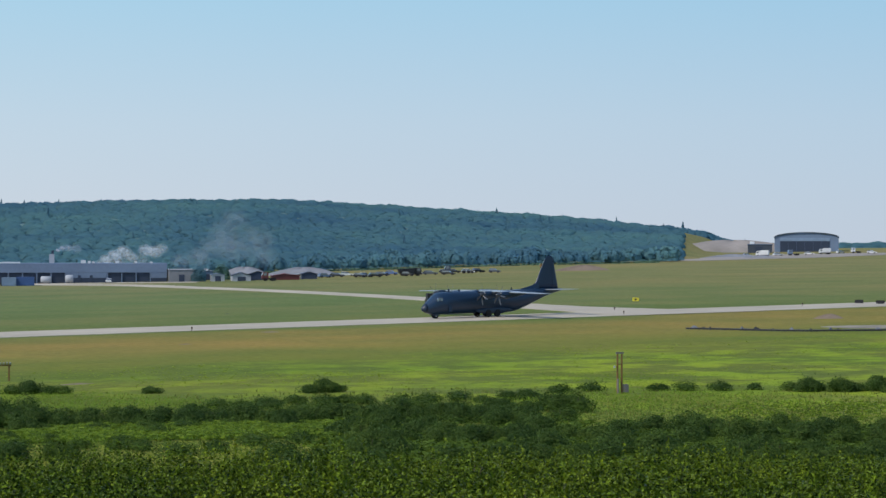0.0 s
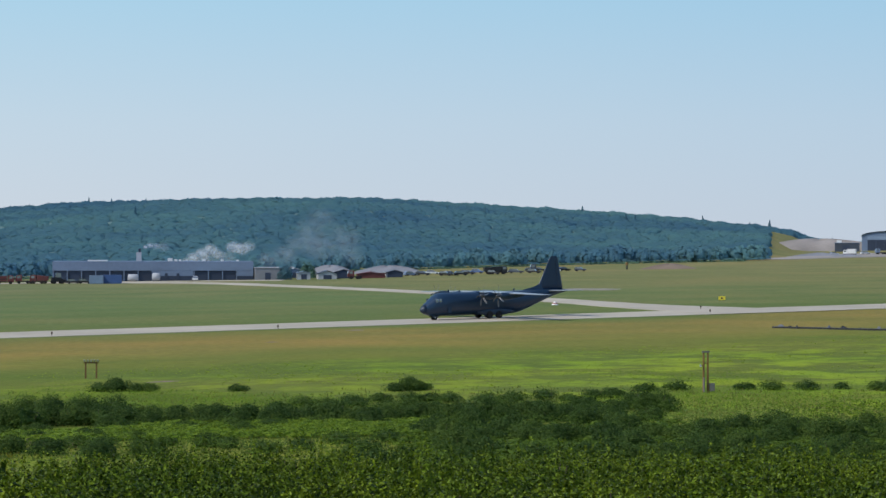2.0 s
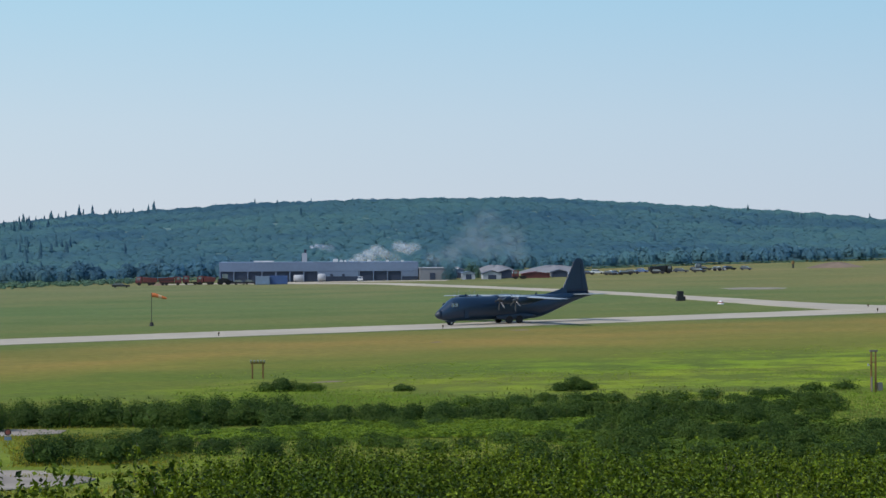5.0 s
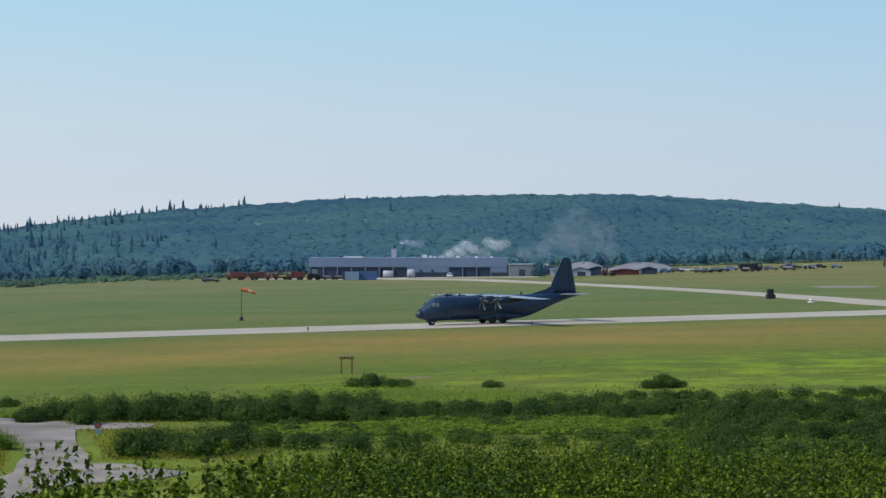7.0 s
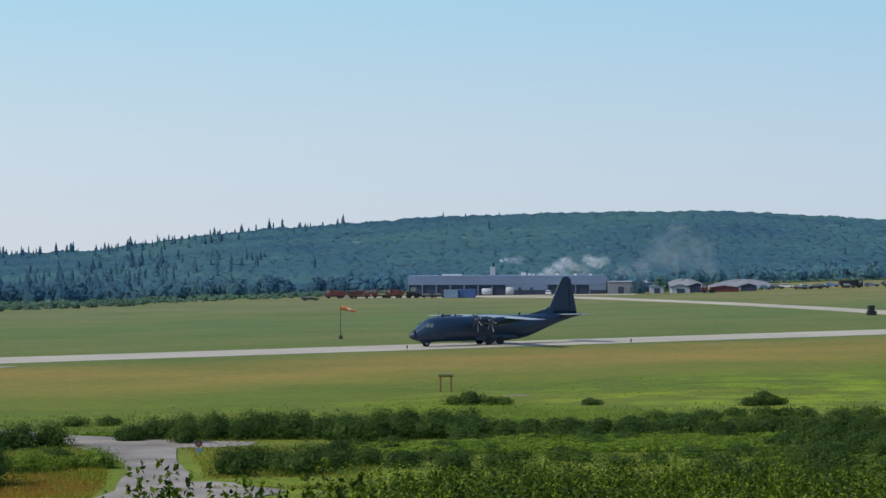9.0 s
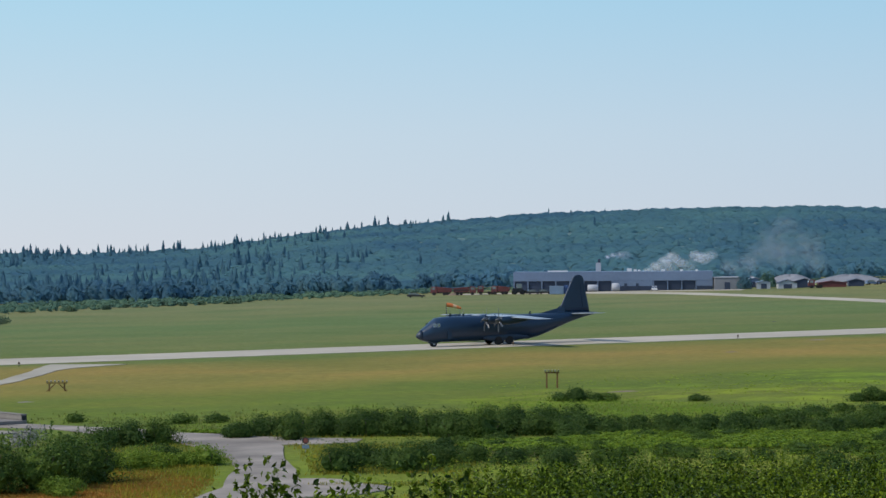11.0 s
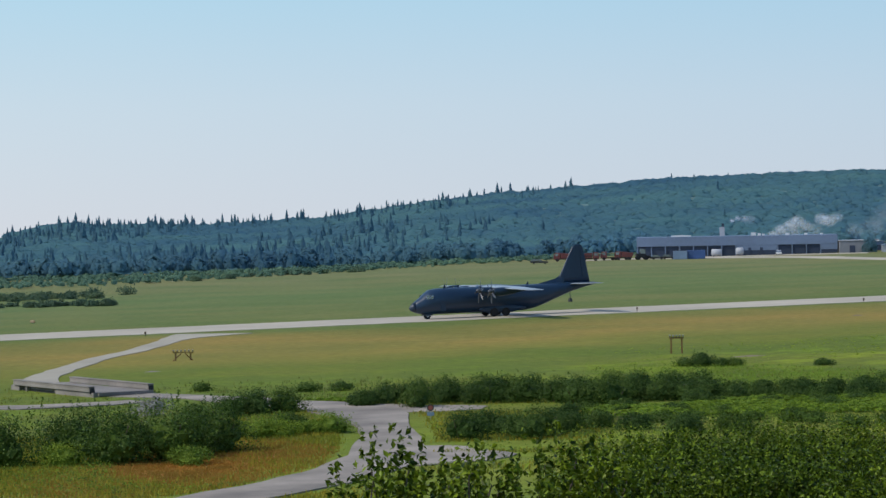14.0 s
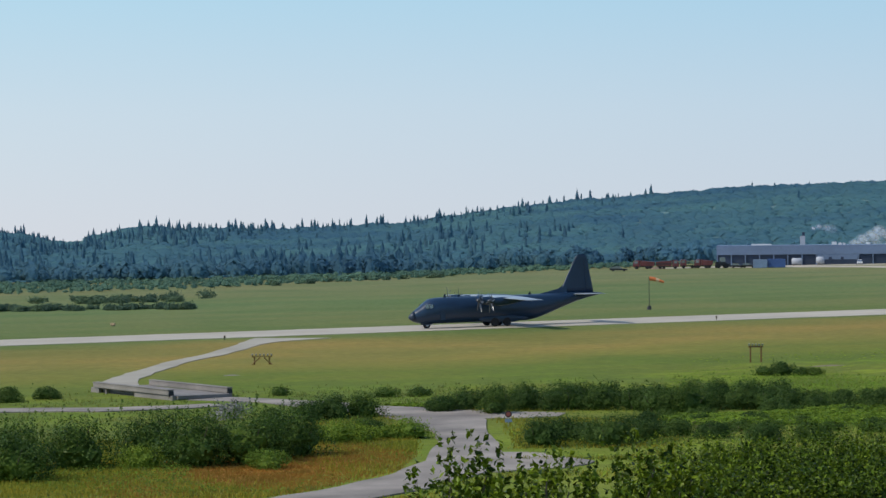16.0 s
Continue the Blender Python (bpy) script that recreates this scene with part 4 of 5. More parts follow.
def build_yard():
    truck(-50.8, 852, 178, M_RED, "dark red dump truck parked beyond the field", "dump", 6.4)
    truck(-42.6, 846, 2, M_DARKRED, "dusty dark red dump truck with a black bed", "dump", 6.8)
    truck(-36.2, 851, 184, M_RED, "red truck with a low bed beside other trucks", "none", 5.6)
    truck(-31.6, 848, 176, M_DARKRED, "dusty dark red tipper truck by the depot", "dump", 5.4)
    mound("spoil_heap", -46.5, 850, 5, 4, 0.8, M_SOIL, "low dark spoil heap between parked trucks", 31)
    car(-56.8, 824, 4, M_BLACK, "dark parked pickup at the field's edge", "pickup", 5.6)
    loader(-25.5, 842, 12)
    container(-13.3, 834, 0, M_PALEBLUE, "pale blue shipping container on the apron", 4.4, 2.6)
    container(-8.3, 835, 0, M_BLUE, "dark blue shipping container on the apron", 5.6, 2.7)
    tank(-2.0, 858, 1.1, 3.4, "white horizontal storage tank before the depot")
    tank(5.4, 859, 1.25, 2.6, "white horizontal storage tank by the depot wall")
    car(17.8, 858, 90, M_WHITE, "white car parked before the depot", "car", 4.2)
    car(-20.5, 838, 0, M_BLACK, "black car parked on the apron", "car", 4.0)
    car(-17.0, 838, 0, M_BLACK, "black car parked on the apron", "car", 4.0)
    gable_shed(51.5, 884, 7.5, 10, 2.3, 0.9, M_CLAD, M_PALEGREY, "small grey shed with a pale metal roof")
    gable_shed(53.0, 860, 4.2, 7, 2.1, 0.4, M_PALEGREY, M_CLAD, "pale grey cabin with a flat grey roof")
    gable_shed(60.5, 858, 6.0, 9, 1.8, 0.9, M_PALEGREY, M_DARKCLAD, "pale-fronted garage shed with a dark doorway")
    gable_shed(66.5, 868, 6.5, 9, 2.0, 0.9, M_DOORDARK, M_ROCK, "dark open shed between stone piles", False)
    gable_shed(75.5, 866, 9, 6, 1.4, 0.6, M_DARKRED, M_RED, "long red painted barn in the yard", False)
    gable_shed(84.0, 874, 5, 6, 1.7, 0.6, M_DOORDARK, M_DARKCLAD, "low dark shed at the yard's edge", False)
    mound("gravel_mound", 68, 948, 19, 14, 3.0, M_ROCK, "tall grey pile of crushed stone behind the sheds", 1, 0, 2.0)
    mound("gravel_mound", 88, 942, 26, 15, 2.7, M_ROCK, "broad grey pile of crushed stone behind the sheds", 2, 0, 2.1)
    mound("gravel_mound", 53, 930, 9, 8, 3.0, M_ROCK, "small pale pile of crushed stone", 3, 0, 1.3)
    mound("soil_heap", 194, 962, 24, 14, 1.9, M_SOIL, "low brown heap of bare soil on the field", 4)
    mound("soil_heap", 138.5, 463, 7.5, 4, 0.8, M_SOIL, "small brown heap of soil near the taxiway", 5)
    truck(69.0, 854, 182, M_DARKRED, "small dark red truck parked in front of the shed", "none", 4.6)
    rng = random.Random(8)
    spots = [(82.7, 882, M_WHITE), (96, 900, M_BLACK), (102.6, 890, M_BLACK), (104.5, 893, M_WHITE), (108, 891, M_BLACK), (101, 915, M_WHITE), (112, 905, M_BLACK), (120.3, 900, M_BLACK),
             (118, 926, M_BLUE), (123.5, 921, M_BLACK), (127, 925, M_WHITE), (130.3, 916, M_DARKCLAD), (136, 912, M_BLACK), (139, 938, M_BLACK), (143, 945, M_BLACK), (147, 938, M_WHITE), (152, 946, M_BLACK), (157, 940, M_DARKCLAD), (91, 893, M_CLAD), (88, 905, M_BLACK)]
    for x, y, p in spots:
        car(x, y, rng.uniform(-25, 25), p, "weathered %s car in the scrap row" % ("white" if p is M_WHITE else "blue" if p is M_BLUE else "dark" if p in (M_BLACK, M_DARKCLAD) else "grey"), "car", rng.uniform(4.0, 5.4))
    truck(121.5, 903, 6, M_BLACK, "dark flatbed truck in the scrap row", "dump", 7.5)
    truck(143, 934, 178, M_DARKCLAD, "long dark truck with a low bed", "none", 10.0)


def build_hangar():
    x, y = 411.0, 1418.0
    h = thing("hangar", pose(x, y, gz(x, y) - 0.3, 0, 0, -16), "large dark blue aircraft hangar with a shallow arched roof", "hangar")
    w, eave, top, d = 17.5, 8.2, 10.8, 40
    prof = [(-w, 0), (w, 0), (w, eave)] + [(w * math.cos(radians(a)), eave + (top - eave) * math.sin(radians(a))) for a in range(15, 180, 15)] + [(-w, eave)]
    part("shell", loft([[(a, yy, b) for a, b in prof] for yy in (0, d)]), M_CLAD, h)
    roof = [(w * 1.02 * math.cos(radians(a)), eave + (top + 0.3 - eave) * math.sin(radians(a)) + 0.05) for a in range(0, 181, 15)]
    part("roof", loft([[(a, yy, b) for a, b in roof] + [(a, yy, b - 0.35) for a, b in roof[::-1]] for yy in (-0.6, d + 0.3)]), M_DARKCLAD, h)
    for k in range(6):
        part("sliding_door", box(-w + 3.1 + k * 4.5, -w + 7.5 + k * 4.5, -0.35, -0.02, 0.05, 6.1, 0.03), M_DOORDARK, h)
    part("door_header", box(-w + 3.0, w - 4.8, -0.28, -0.02, 6.15, 8.0, 0.03), M_PALEBLUE, h, "pale blue band over the doors")
    an = thing("hangar_annex", pose(378, 1392, gz(378, 1392), 0, 0, -16), "low dark annex beside the hangar", "building")
    part("wall", box(-7, 6, 0, 12, 0, 4.5, 0.04), M_DARKCLAD, an)
    part("roof", box(-7.3, 6.3, -0.3, 12.3, 4.5, 4.8, 0.03), M_CLAD, an)
    part("doorway", box(-3, 1, -0.08, -0.01, 0.02, 3.4), M_DOORDARK, an)
    part("roof_unit", box(-6, -3.5, 3, 5, 4.8, 6.2, 0.05), M_WHITE, an)
    rng = random.Random(2)
    for k in range(9):
        a = -14.9 - 0.33 * k
        cx, cy = at(a, 1290 + 14 * k + rng.uniform(-20, 20))
        truck(cx, cy, rng.uniform(150, 200), M_WHITE if k % 3 else M_CLAD, "white truck parked before the hangar", "box" if k % 4 == 1 else "none", rng.uniform(4.5, 6.5)) if k % 2 else car(cx, cy, rng.uniform(-30, 30), M_WHITE, "white car parked before the hangar", "car", 5.0)
    cx, cy = at(-14.55, 1500)
    mound("earth_bank", cx, cy, 92, 60, 6.2, M_BANK, "pale graded earth bank beside the hangar", 9, -14, 2.2)
    cx, cy = at(-14.6, 1290)
    mound("gravel_heap", cx, cy, 26, 14, 1.5, M_ROCK, "grey gravel heap on the construction ground", 11)
    cx, cy = at(-15.2, 1260)
    mound("gravel_heap", cx, cy, 18, 12, 1.1, M_ROCK, "grey gravel heap on the construction ground", 12)
    strip("construction_ground", [at(-13.5, 1185) + (16,), at(-14.3, 1225) + (40,), at(-15.2, 1260) + (60,), at(-16.5, 1330) + (70,), at(-18.5, 1380) + (60,)], 30, M_BANK, "bare pale construction ground before the hangar", "ground", 0.1, 2.0, 10)


M_DARKRED = plain("dusty_dark_red_paint", (0.13, 0.030, 0.030), 0.6, 0, 0.3, 1)
M_PALEGREY = plain("pale_grey_render", (0.42, 0.44, 0.48), 0.8, 0, 0.1, 0.6)
M_BANK = plain("pale_graded_earth", (0.28, 0.25, 0.225), 0.95, 0, 0.25, 0.15, 0.3)
build_depot()
build_yard()
build_hangar()


# ---- things on the airfield ----
def light_bar(x, y, w, h, lamps, rz, label, bar=None, splay=0.0):
    b = thing("approach_light_bar", pose(x, y, gz(x, y) - 0.02, 0, 0, rz), label, "approach light", "approach lights")
    for sg in (-1, 1):
        part("post", box(sg * w * 0.36 - 0.1, sg * w * 0.36 + 0.1, -0.1, 0.1, -0.1, h - 0.1, 0.01), M_WOOD, b)
        if splay:
            part("brace", tube((sg * w * 0.10, -0.14, h - 0.2), (sg * (w * 0.36 + splay), -0.14, -0.05), 0.07, None, 6), M_WOOD, b)
    part("crossbar", box(-w / 2, w / 2, -0.1, 0.1, h - 0.16, h + 0.02, 0.01), bar or M_WOOD, b)
    for k in range(lamps):
        xx = -w / 2 + 0.1 + (w - 0.2) * k / (lamps - 1)
        part("lamp", tube((xx, -0.1, h + 0.02), (xx, -0.16, h + 0.24), 0.09, 0.12, 10), M_METAL, b)
    return b


def light_pole(x, y):
    b = thing("light_pole", pose(x, y, gz(x, y) - 0.02, 0, 0, 10), "tall twin-post timber approach light pole with a cabinet", "light pole")
    for xx in (-0.25, 0.22):
        part("post", tube((xx, 0, -0.1), (xx, 0, 4.2), 0.13, 0.10, 8), M_WOOD, b)
    part("crossbar", box(-0.42, 0.42, -0.09, 0.09, 4.15, 4.35, 0.01), M_CONC, b)
    part("brace", box(-0.25, 0.22, -0.05, 0.05, 3.0, 3.1), M_WOOD, b)
    part("lamp_arm", tube((-0.25, 0, 2.9), (-0.62, -0.1, 2.75), 0.035), M_WOOD, b)
    part("lamp", tube((-0.62, -0.1, 2.72), (-0.62, -0.1, 2.95), 0.10, 0.07), M_METAL, b)
    part("conduit", tube((-0.25, -0.14, 0), (-0.25, -0.14, 1.6), 0.10, None, 8), M_CONC, b)
    part("cabinet", box(0.42, 0.92, -0.25, 0.2, 0.15, 1.0, 0.03), M_CONC, b, "pale grey electrical cabinet")


def windsock(x, y):
    b = thing("windsock", pose(x, y, gz(x, y)), "orange and white windsock sagging from a dark mast", "windsock")
    part("mast", tube((0, 0, 0), (0, 0, 6.1), 0.07, 0.045, 8), M_BLACK, b)
    part("base", tube((0, 0, 0), (0, 0, 0.7), 0.45, 0.30, 12), M_BLACK, b)
    cur = [(0.1, 5.75, 0.40), (0.7, 5.72, 0.38), (1.3, 5.55, 0.35), (1.9, 5.36, 0.31), (2.4, 5.22, 0.25), (2.8, 5.1, 0.18)]
    for k, (a, c) in enumerate(zip(cur, cur[1:])):
        rows = [[(xx, math.cos(q) * r * 0.8, z + math.sin(q) * r) for q in [2 * math.pi * i / 14 for i in range(14)]] for xx, z, r in (a, c)]
        part("sock_band", loft(rows, False), M_ORANGE if k % 3 < 2 else M_CREAM, b, "", True)


def marker(x, y, label="small dark taxiway edge marker post"):
    b = thing("edge_marker", pose(x, y, gz(x, y)), label, "marker", "taxiway markers")
    part("post", tube((0, 0, 0), (0, 0, 0.55), 0.06, None, 8), M_BLACK, b)
    part("plate", box(-0.15, 0.15, -0.04, 0.04, 0.35, 0.7, 0.01), M_SOIL, b)


def round_sign(x, y):
    b = thing("road_sign", pose(x, y, gz(x, y), 0, 0, 8), "round red road sign over a pale panel on a post", "road sign")
    part("post", tube((0, 0, 0), (0, 0, 1.25), 0.045, None, 8), M_METAL, b)
    part("disc", tube((0, -0.06, 1.05), (0, -0.03, 1.05), 0.29, None, 24), M_BLACK, b)
    part("face", tube((0, -0.075, 1.05), (0, -0.062, 1.05), 0.20, None, 24), M_SIGNRED, b, "faded red sign face")
    part("panel", box(-0.30, 0.30, -0.05, -0.02, 0.36, 0.66, 0.01), M_PALEBLUE, b, "pale blue panel")


M_CREAM = plain("faded_cream_cloth", (0.62, 0.42, 0.25), 0.8, 0, 0.15, 2)
M_SIGNRED = plain("faded_red_paint", (0.30, 0.08, 0.06), 0.6, 0, 0.2, 4)


def field_things():
    light_bar(-5.65, 315.5, 1.75, 1.95, 5, 3, "brown timber approach light bar on two posts")
    light_bar(-67.4, 327.0, 2.6, 1.1, 6, 12, "low ochre approach light bar on splayed legs", M_OCHRE, 0.4)
    light_pole(58.3, 270.2)
    windsock(-28.4, 493.6)
    for x, y in ((23.6, 455.3), (-14.3, 440.8), (108.8, 500.5), (153, 531), (-87.6, 397.0), (112, 524)):
        marker(x, y)
    round_sign(-25, 224.8)
    s = thing("guidance_sign", pose(127.6, 574.7, gz(127.6, 574.7), 0, 0, -12), "small yellow taxiway guidance sign on legs", "sign")
    part("board", box(-0.75, 0.75, -0.1, 0.1, 0.2, 1.0, 0.03), M_YELLOW, s)
    part("inscription", box(-0.25, 0.25, -0.112, -0.104, 0.42, 0.78), M_BLACK, s)
    for xx in (-0.5, 0.5):
        part("leg", box(xx - 0.04, xx + 0.04, -0.05, 0.05, 0, 0.2), M_BLACK, s)
    for x, y in ((167.7, 539.3), (170.5, 533.6)):
        d = thing("distance_board", pose(x, y, gz(x, y), 0, 0, -15), "dark board sign beside the taxiway", "sign", "boards")
        part("board", box(-0.9, 0.9, -0.08, 0.08, 0.15, 0.85, 0.03), M_BLACK, d)
        part("leg", box(-0.05, 0.05, -0.05, 0.05, 0, 0.15), M_METAL, d)
    k = thing("equipment_cabinet", pose(84, 591.5, gz(84, 591.5), 0, 0, 12), "dark stacked equipment cabinet beside the taxiway", "cabinet")
    part("lower_box", box(-0.95, 0.95, -0.7, 0.7, 0, 1.0, 0.05), M_BLACK, k)
    part("upper_box", box(-0.75, 0.55, -0.6, 0.6, 1.02, 2.2, 0.05), M_BLACK, k)
    g = thing("ground_marker", pose(88.6, 563.2, gz(88.6, 563.2), 0, 0, 20), "pale red and white ground marker in the grass", "marker")
    part("cone", tube((0, 0, 0), (0, 0, 0.75), 0.75, 0.25, 12), M_WHITE, g)
    part("band", tube((0, 0, 0.25), (0, 0, 0.48), 0.63, 0.47, 12), M_SIGNRED, g)
    l = thing("ground_lamp", pose(-121.9, 460.5, gz(-121.9, 460.5)), "small white ground lamp box in the grass", "lamp")
    part("box", box(-0.4, 0.4, -0.3, 0.3, 0.1, 0.5, 0.06), M_CREAM, l)
    part("foot", box(-0.3, 0.3, -0.3, 0.3, 0, 0.1), M_BLACK, l)
    b = thing("beacon_post", pose(178, 962, gz(178, 962)), "orange topped beacon post on the far field", "beacon")
    part("post", tube((0, 0, 0), (0, 0, 1.6), 0.35, 0.3, 8), M_BLACK, b)
    part("head", tube((0, 0, 1.6), (0, 0, 2.6), 0.6, 0.5, 10), M_WOOD, b)
    # bare patches and the drain by the taxiway
    for x, y, w, d, mt, lab in ((36.3, 444.7, 7, 5, M_SOIL, "bare brown soil patch in the grass"), (3.0, 306.4, 9, 3, M_SOIL, "bare brown soil patch in the meadow"), (-66.4, 304.5, 4, 1.2, M_CONC, "pale concrete drain cover in the grass"),
                               (35.2, 539.6, 2.2, 1.2, M_BLACK, "dark drain grate in the grass"), (137, 426, 27, 22, M_GRAVEL, "grey gravel pad at the taxiway's side"), (121, 690, 30, 34, M_GRAVEL, "old grey paved pad in the far grass"), (20, 404, 5, 1.5, M_SOIL, "bare soil streak in the grass")):
        mound("patch", x, y, w, d, 0.12, mt, lab, abs(int(x)) + 7, 20, 6.0)
    rng = random.Random(5)
    for k in range(18):
        u = k / 17
        x, y = 104 + 27 * u + rng.uniform(-0.4, 0.4), 427 - 18 * math.sin(u * 1.5) + rng.uniform(-0.5, 0.5)
        mound("rubble_lump", x + rng.uniform(-0.8, 0.8), y - 0.6, rng.uniform(1.0, 2.4), rng.uniform(0.6, 1.0), rng.uniform(0.25, 0.6), M_BLACK if k % 4 else M_ROCK, "dark lump of a rubble line along a drain", k, rng.uniform(0, 90), 2.0)
    strip("silt_berm", [(103.5, 427.5, 0.9), (110, 420, 1.1), (116.7, 412, 1.3), (124, 409.4, 1.2), (131, 408, 1.4), (142, 406, 1.2)], 1.0, M_BLACK, "low black berm along the drain", "berm", 0.28, 0.25, 1.2, 0.5)


field_things()


def build_bridge():
    a, b = Vector((-73.2, 280.0)), Vector((-60.6, 264.6))
    d = (b - a)
    L = d.length
    z = gz(-67, 272)
    br = thing("bridge", pose(a.x, a.y, z, 0, 0, math.degrees(math.atan2(d.y, d.x))), "small weathered concrete bridge with plain parapets", "bridge")
    part("deck", box(0, L, -2.9, 2.9, 0.12, 0.45), M_CONC, br)
    for sg, x0, x1 in ((1, 0.6, L - 0.6), (-1, 0.4, L - 0.9)):
        part("parapet", box(x0, x1, sg * 3.25 - 0.3, sg * 3.25 + 0.3, 0.47, 0.98, 0.04), M_CONC, br)
        part("coping", box(x0 - 0.05, x1 + 0.05, sg * 3.25 - 0.36, sg * 3.25 + 0.36, 0.985, 1.08, 0.02), M_CONC, br)
        part("end_block", box(x1 - 0.02, x1 + 0.12, sg * 3.25 - 0.27, sg * 3.25 + 0.27, 0.3, 0.9, 0.03), M_BLACK, br, "dark end marker block")
    for x0, x1 in ((-0.5, 1.6), (3.2, 3.5), (10.5, L - 0.3)):
        part("abutment", box(x0, x1, -3.4, 3.4, -0.4, 0.455, 0.02), M_CONC, br)
    # solid black block stands in for the shade under the deck
    part("culvert_opening", box(1.6, 10.5, -3.1, 3.1, -0.4, 0.1), M_BLACK, br)


build_bridge()


# ---- smoke behind the depot ----
def smoke_material():
    m, n, b = nodes("thin_smoke")
    tc = n.nodes.new("ShaderNodeTexCoord")
    ln = n.nodes.new("ShaderNodeVectorMath")
    ln.operation = "LENGTH"
    fl = n.nodes.new("ShaderNodeVectorMath")
    fl.operation = "MULTIPLY"
    fl.inputs[1].default_value = (1, 0, 1)
    n.links.new(tc.outputs["Object"], fl.inputs[0])
    n.links.new(fl.outputs[0], ln.inputs[0])
    fall = n.nodes.new("ShaderNodeMapRange")
    fall.interpolation_type = "SMOOTHSTEP"
    fall.inputs[1].default_value, fall.inputs[2].default_value, fall.inputs[3].default_value, fall.inputs[4].default_value = 0.15, 0.95, 1.0, 0.0
    n.links.new(ln.outputs["Value"], fall.inputs[0])
    oi = n.nodes.new("ShaderNodeObjectInfo")
    tx = n.nodes.new("ShaderNodeTexNoise")
    tx.noise_dimensions = "4D"
    tx.inputs["Scale"].default_value, tx.inputs["Detail"].default_value = 2.2, 6
    n.links.new(tc.outputs["Object"], tx.inputs[0])
    w = n.nodes.new("ShaderNodeMath")
    w.operation, w.inputs[1].default_value = "MULTIPLY", 40.0
    n.links.new(oi.outputs["Random"], w.inputs[0])
    n.links.new(w.outputs[0], tx.inputs["W"])
    mr = n.nodes.new("ShaderNodeMapRange")
    mr.inputs[1].default_value, mr.inputs[2].default_value, mr.inputs[3].default_value, mr.inputs[4].default_value = 0.30, 0.62, 0.0, 1.0
    n.links.new(tx.outputs["Fac"], mr.inputs[0])
    mu = n.nodes.new("ShaderNodeMath")
    mu.operation = "MULTIPLY"
    n.links.new(fall.outputs[0], mu.inputs[0])
    n.links.new(mr.outputs[0], mu.inputs[1])
    den = n.nodes.new("ShaderNodeMath")
    den.operation = "MULTIPLY"
    n.links.new(mu.outputs[0], den.inputs[0])
    n.links.new(oi.outputs["Alpha"], den.inputs[1])
    tr = n.nodes.new("ShaderNodeBsdfTransparent")
    df = n.nodes.new("ShaderNodeBsdfDiffuse")
    df.inputs[0].default_value = (0.82, 0.84, 0.87, 1)
    tl = n.nodes.new("ShaderNodeBsdfTranslucent")
    tl.inputs[0].default_value = (0.82, 0.84, 0.87, 1)
    half = n.nodes.new("ShaderNodeMixShader")
    n.links.new(df.outputs[0], half.inputs[1])
    n.links.new(tl.outputs[0], half.inputs[2])
    ms = n.nodes.new("ShaderNodeMixShader")
    n.links.new(den.outputs[0], ms.inputs[0])
    n.links.new(tr.outputs[0], ms.inputs[1])
    n.links.new(half.outputs[0], ms.inputs[2])
    n.links.new(ms.outputs[0], n.nodes["Material Output"].inputs[0])
    return m


M_SMOKE = smoke_material()
PUFFS = []


def smoke(name, x, y, z, puffs, label):
    s = thing(name, pose(x, y, z), label, "smoke")
    bm = bmesh.new()
    bmesh.ops.create_icosphere(bm, subdivisions=3, radius=1.0)
    for v in bm.verts:
        v.co *= 1 + 0.12 * noise.noise(v.co * 1.7)
        v.co.y *= 0.5
    me = bpy.data.meshes.new("puff")
    bm.to_mesh(me)
    bm.free()
    me.materials.append(M_SMOKE)
    me.polygons.foreach_set("use_smooth", [True] * len(me.polygons))
    for k, (px, pz, r, dens) in enumerate(puffs):
        p = new("puff", me)
        p.parent = s
        p.scale = (r * 1.15, r, r * 0.85)
        p.color = (1, 1, 1, dens)
        PUFFS.append((p, (px, 1.5 * (k % 5), pz)))


smoke("white_smoke_plume", 14, 905, EYE - 9.5, [(1.5, 2.6, 2.4, 1.0), (4.0, 4.2, 2.8, 1.0), (7.0, 5.6, 3.0, 1.0), (10.0, 7.2, 3.0, 0.95), (12.5, 5.6, 2.8, 0.6), (17.5, 8.0, 3.0, 0.9), (20.5, 7.2, 3.0, 0.8), (23.0, 8.2, 2.4, 0.5),
      (8.5, 3.2, 3.2, 0.45), (15.5, 4.0, 4.0, 0.3), (29, 4, 4.0, 0.2), (35, 5.5, 5.0, 0.2), (40, 9, 5.5, 0.18), (44, 13.5, 6.0, 0.18), (48, 18, 5.5, 0.12), (47, 8, 6.5, 0.2), (55, 12, 7.0, 0.14), (57, 6, 6.5, 0.12)],
      "thin white smoke drifting from behind the depot")
smoke("chimney_smoke", 1.5, 876, EYE - 1.8, [(0.3, 0.3, 1.0, 0.8), (1.8, 0.8, 1.3, 0.6), (3.6, 0.6, 1.8, 0.35), (6, 0.4, 2.4, 0.2)], "thin pale smoke from the chimney stack")


# ---- shrubs of the meadow ----
def stock(name, count, sizes, leaf, n, material, label, group, cat, seed, shooty=0.10, core=0.0):
    """A few bushes built once, kept to be copied."""
    made = []
    for k in range(count):
        w, h = sizes(k)
        made.append((h, make_bush(name, (0, -40 - 6 * k), w, w * 0.85, h, n, leaf, material, label, group, seed + k, cat, shooty, core)))
    return made


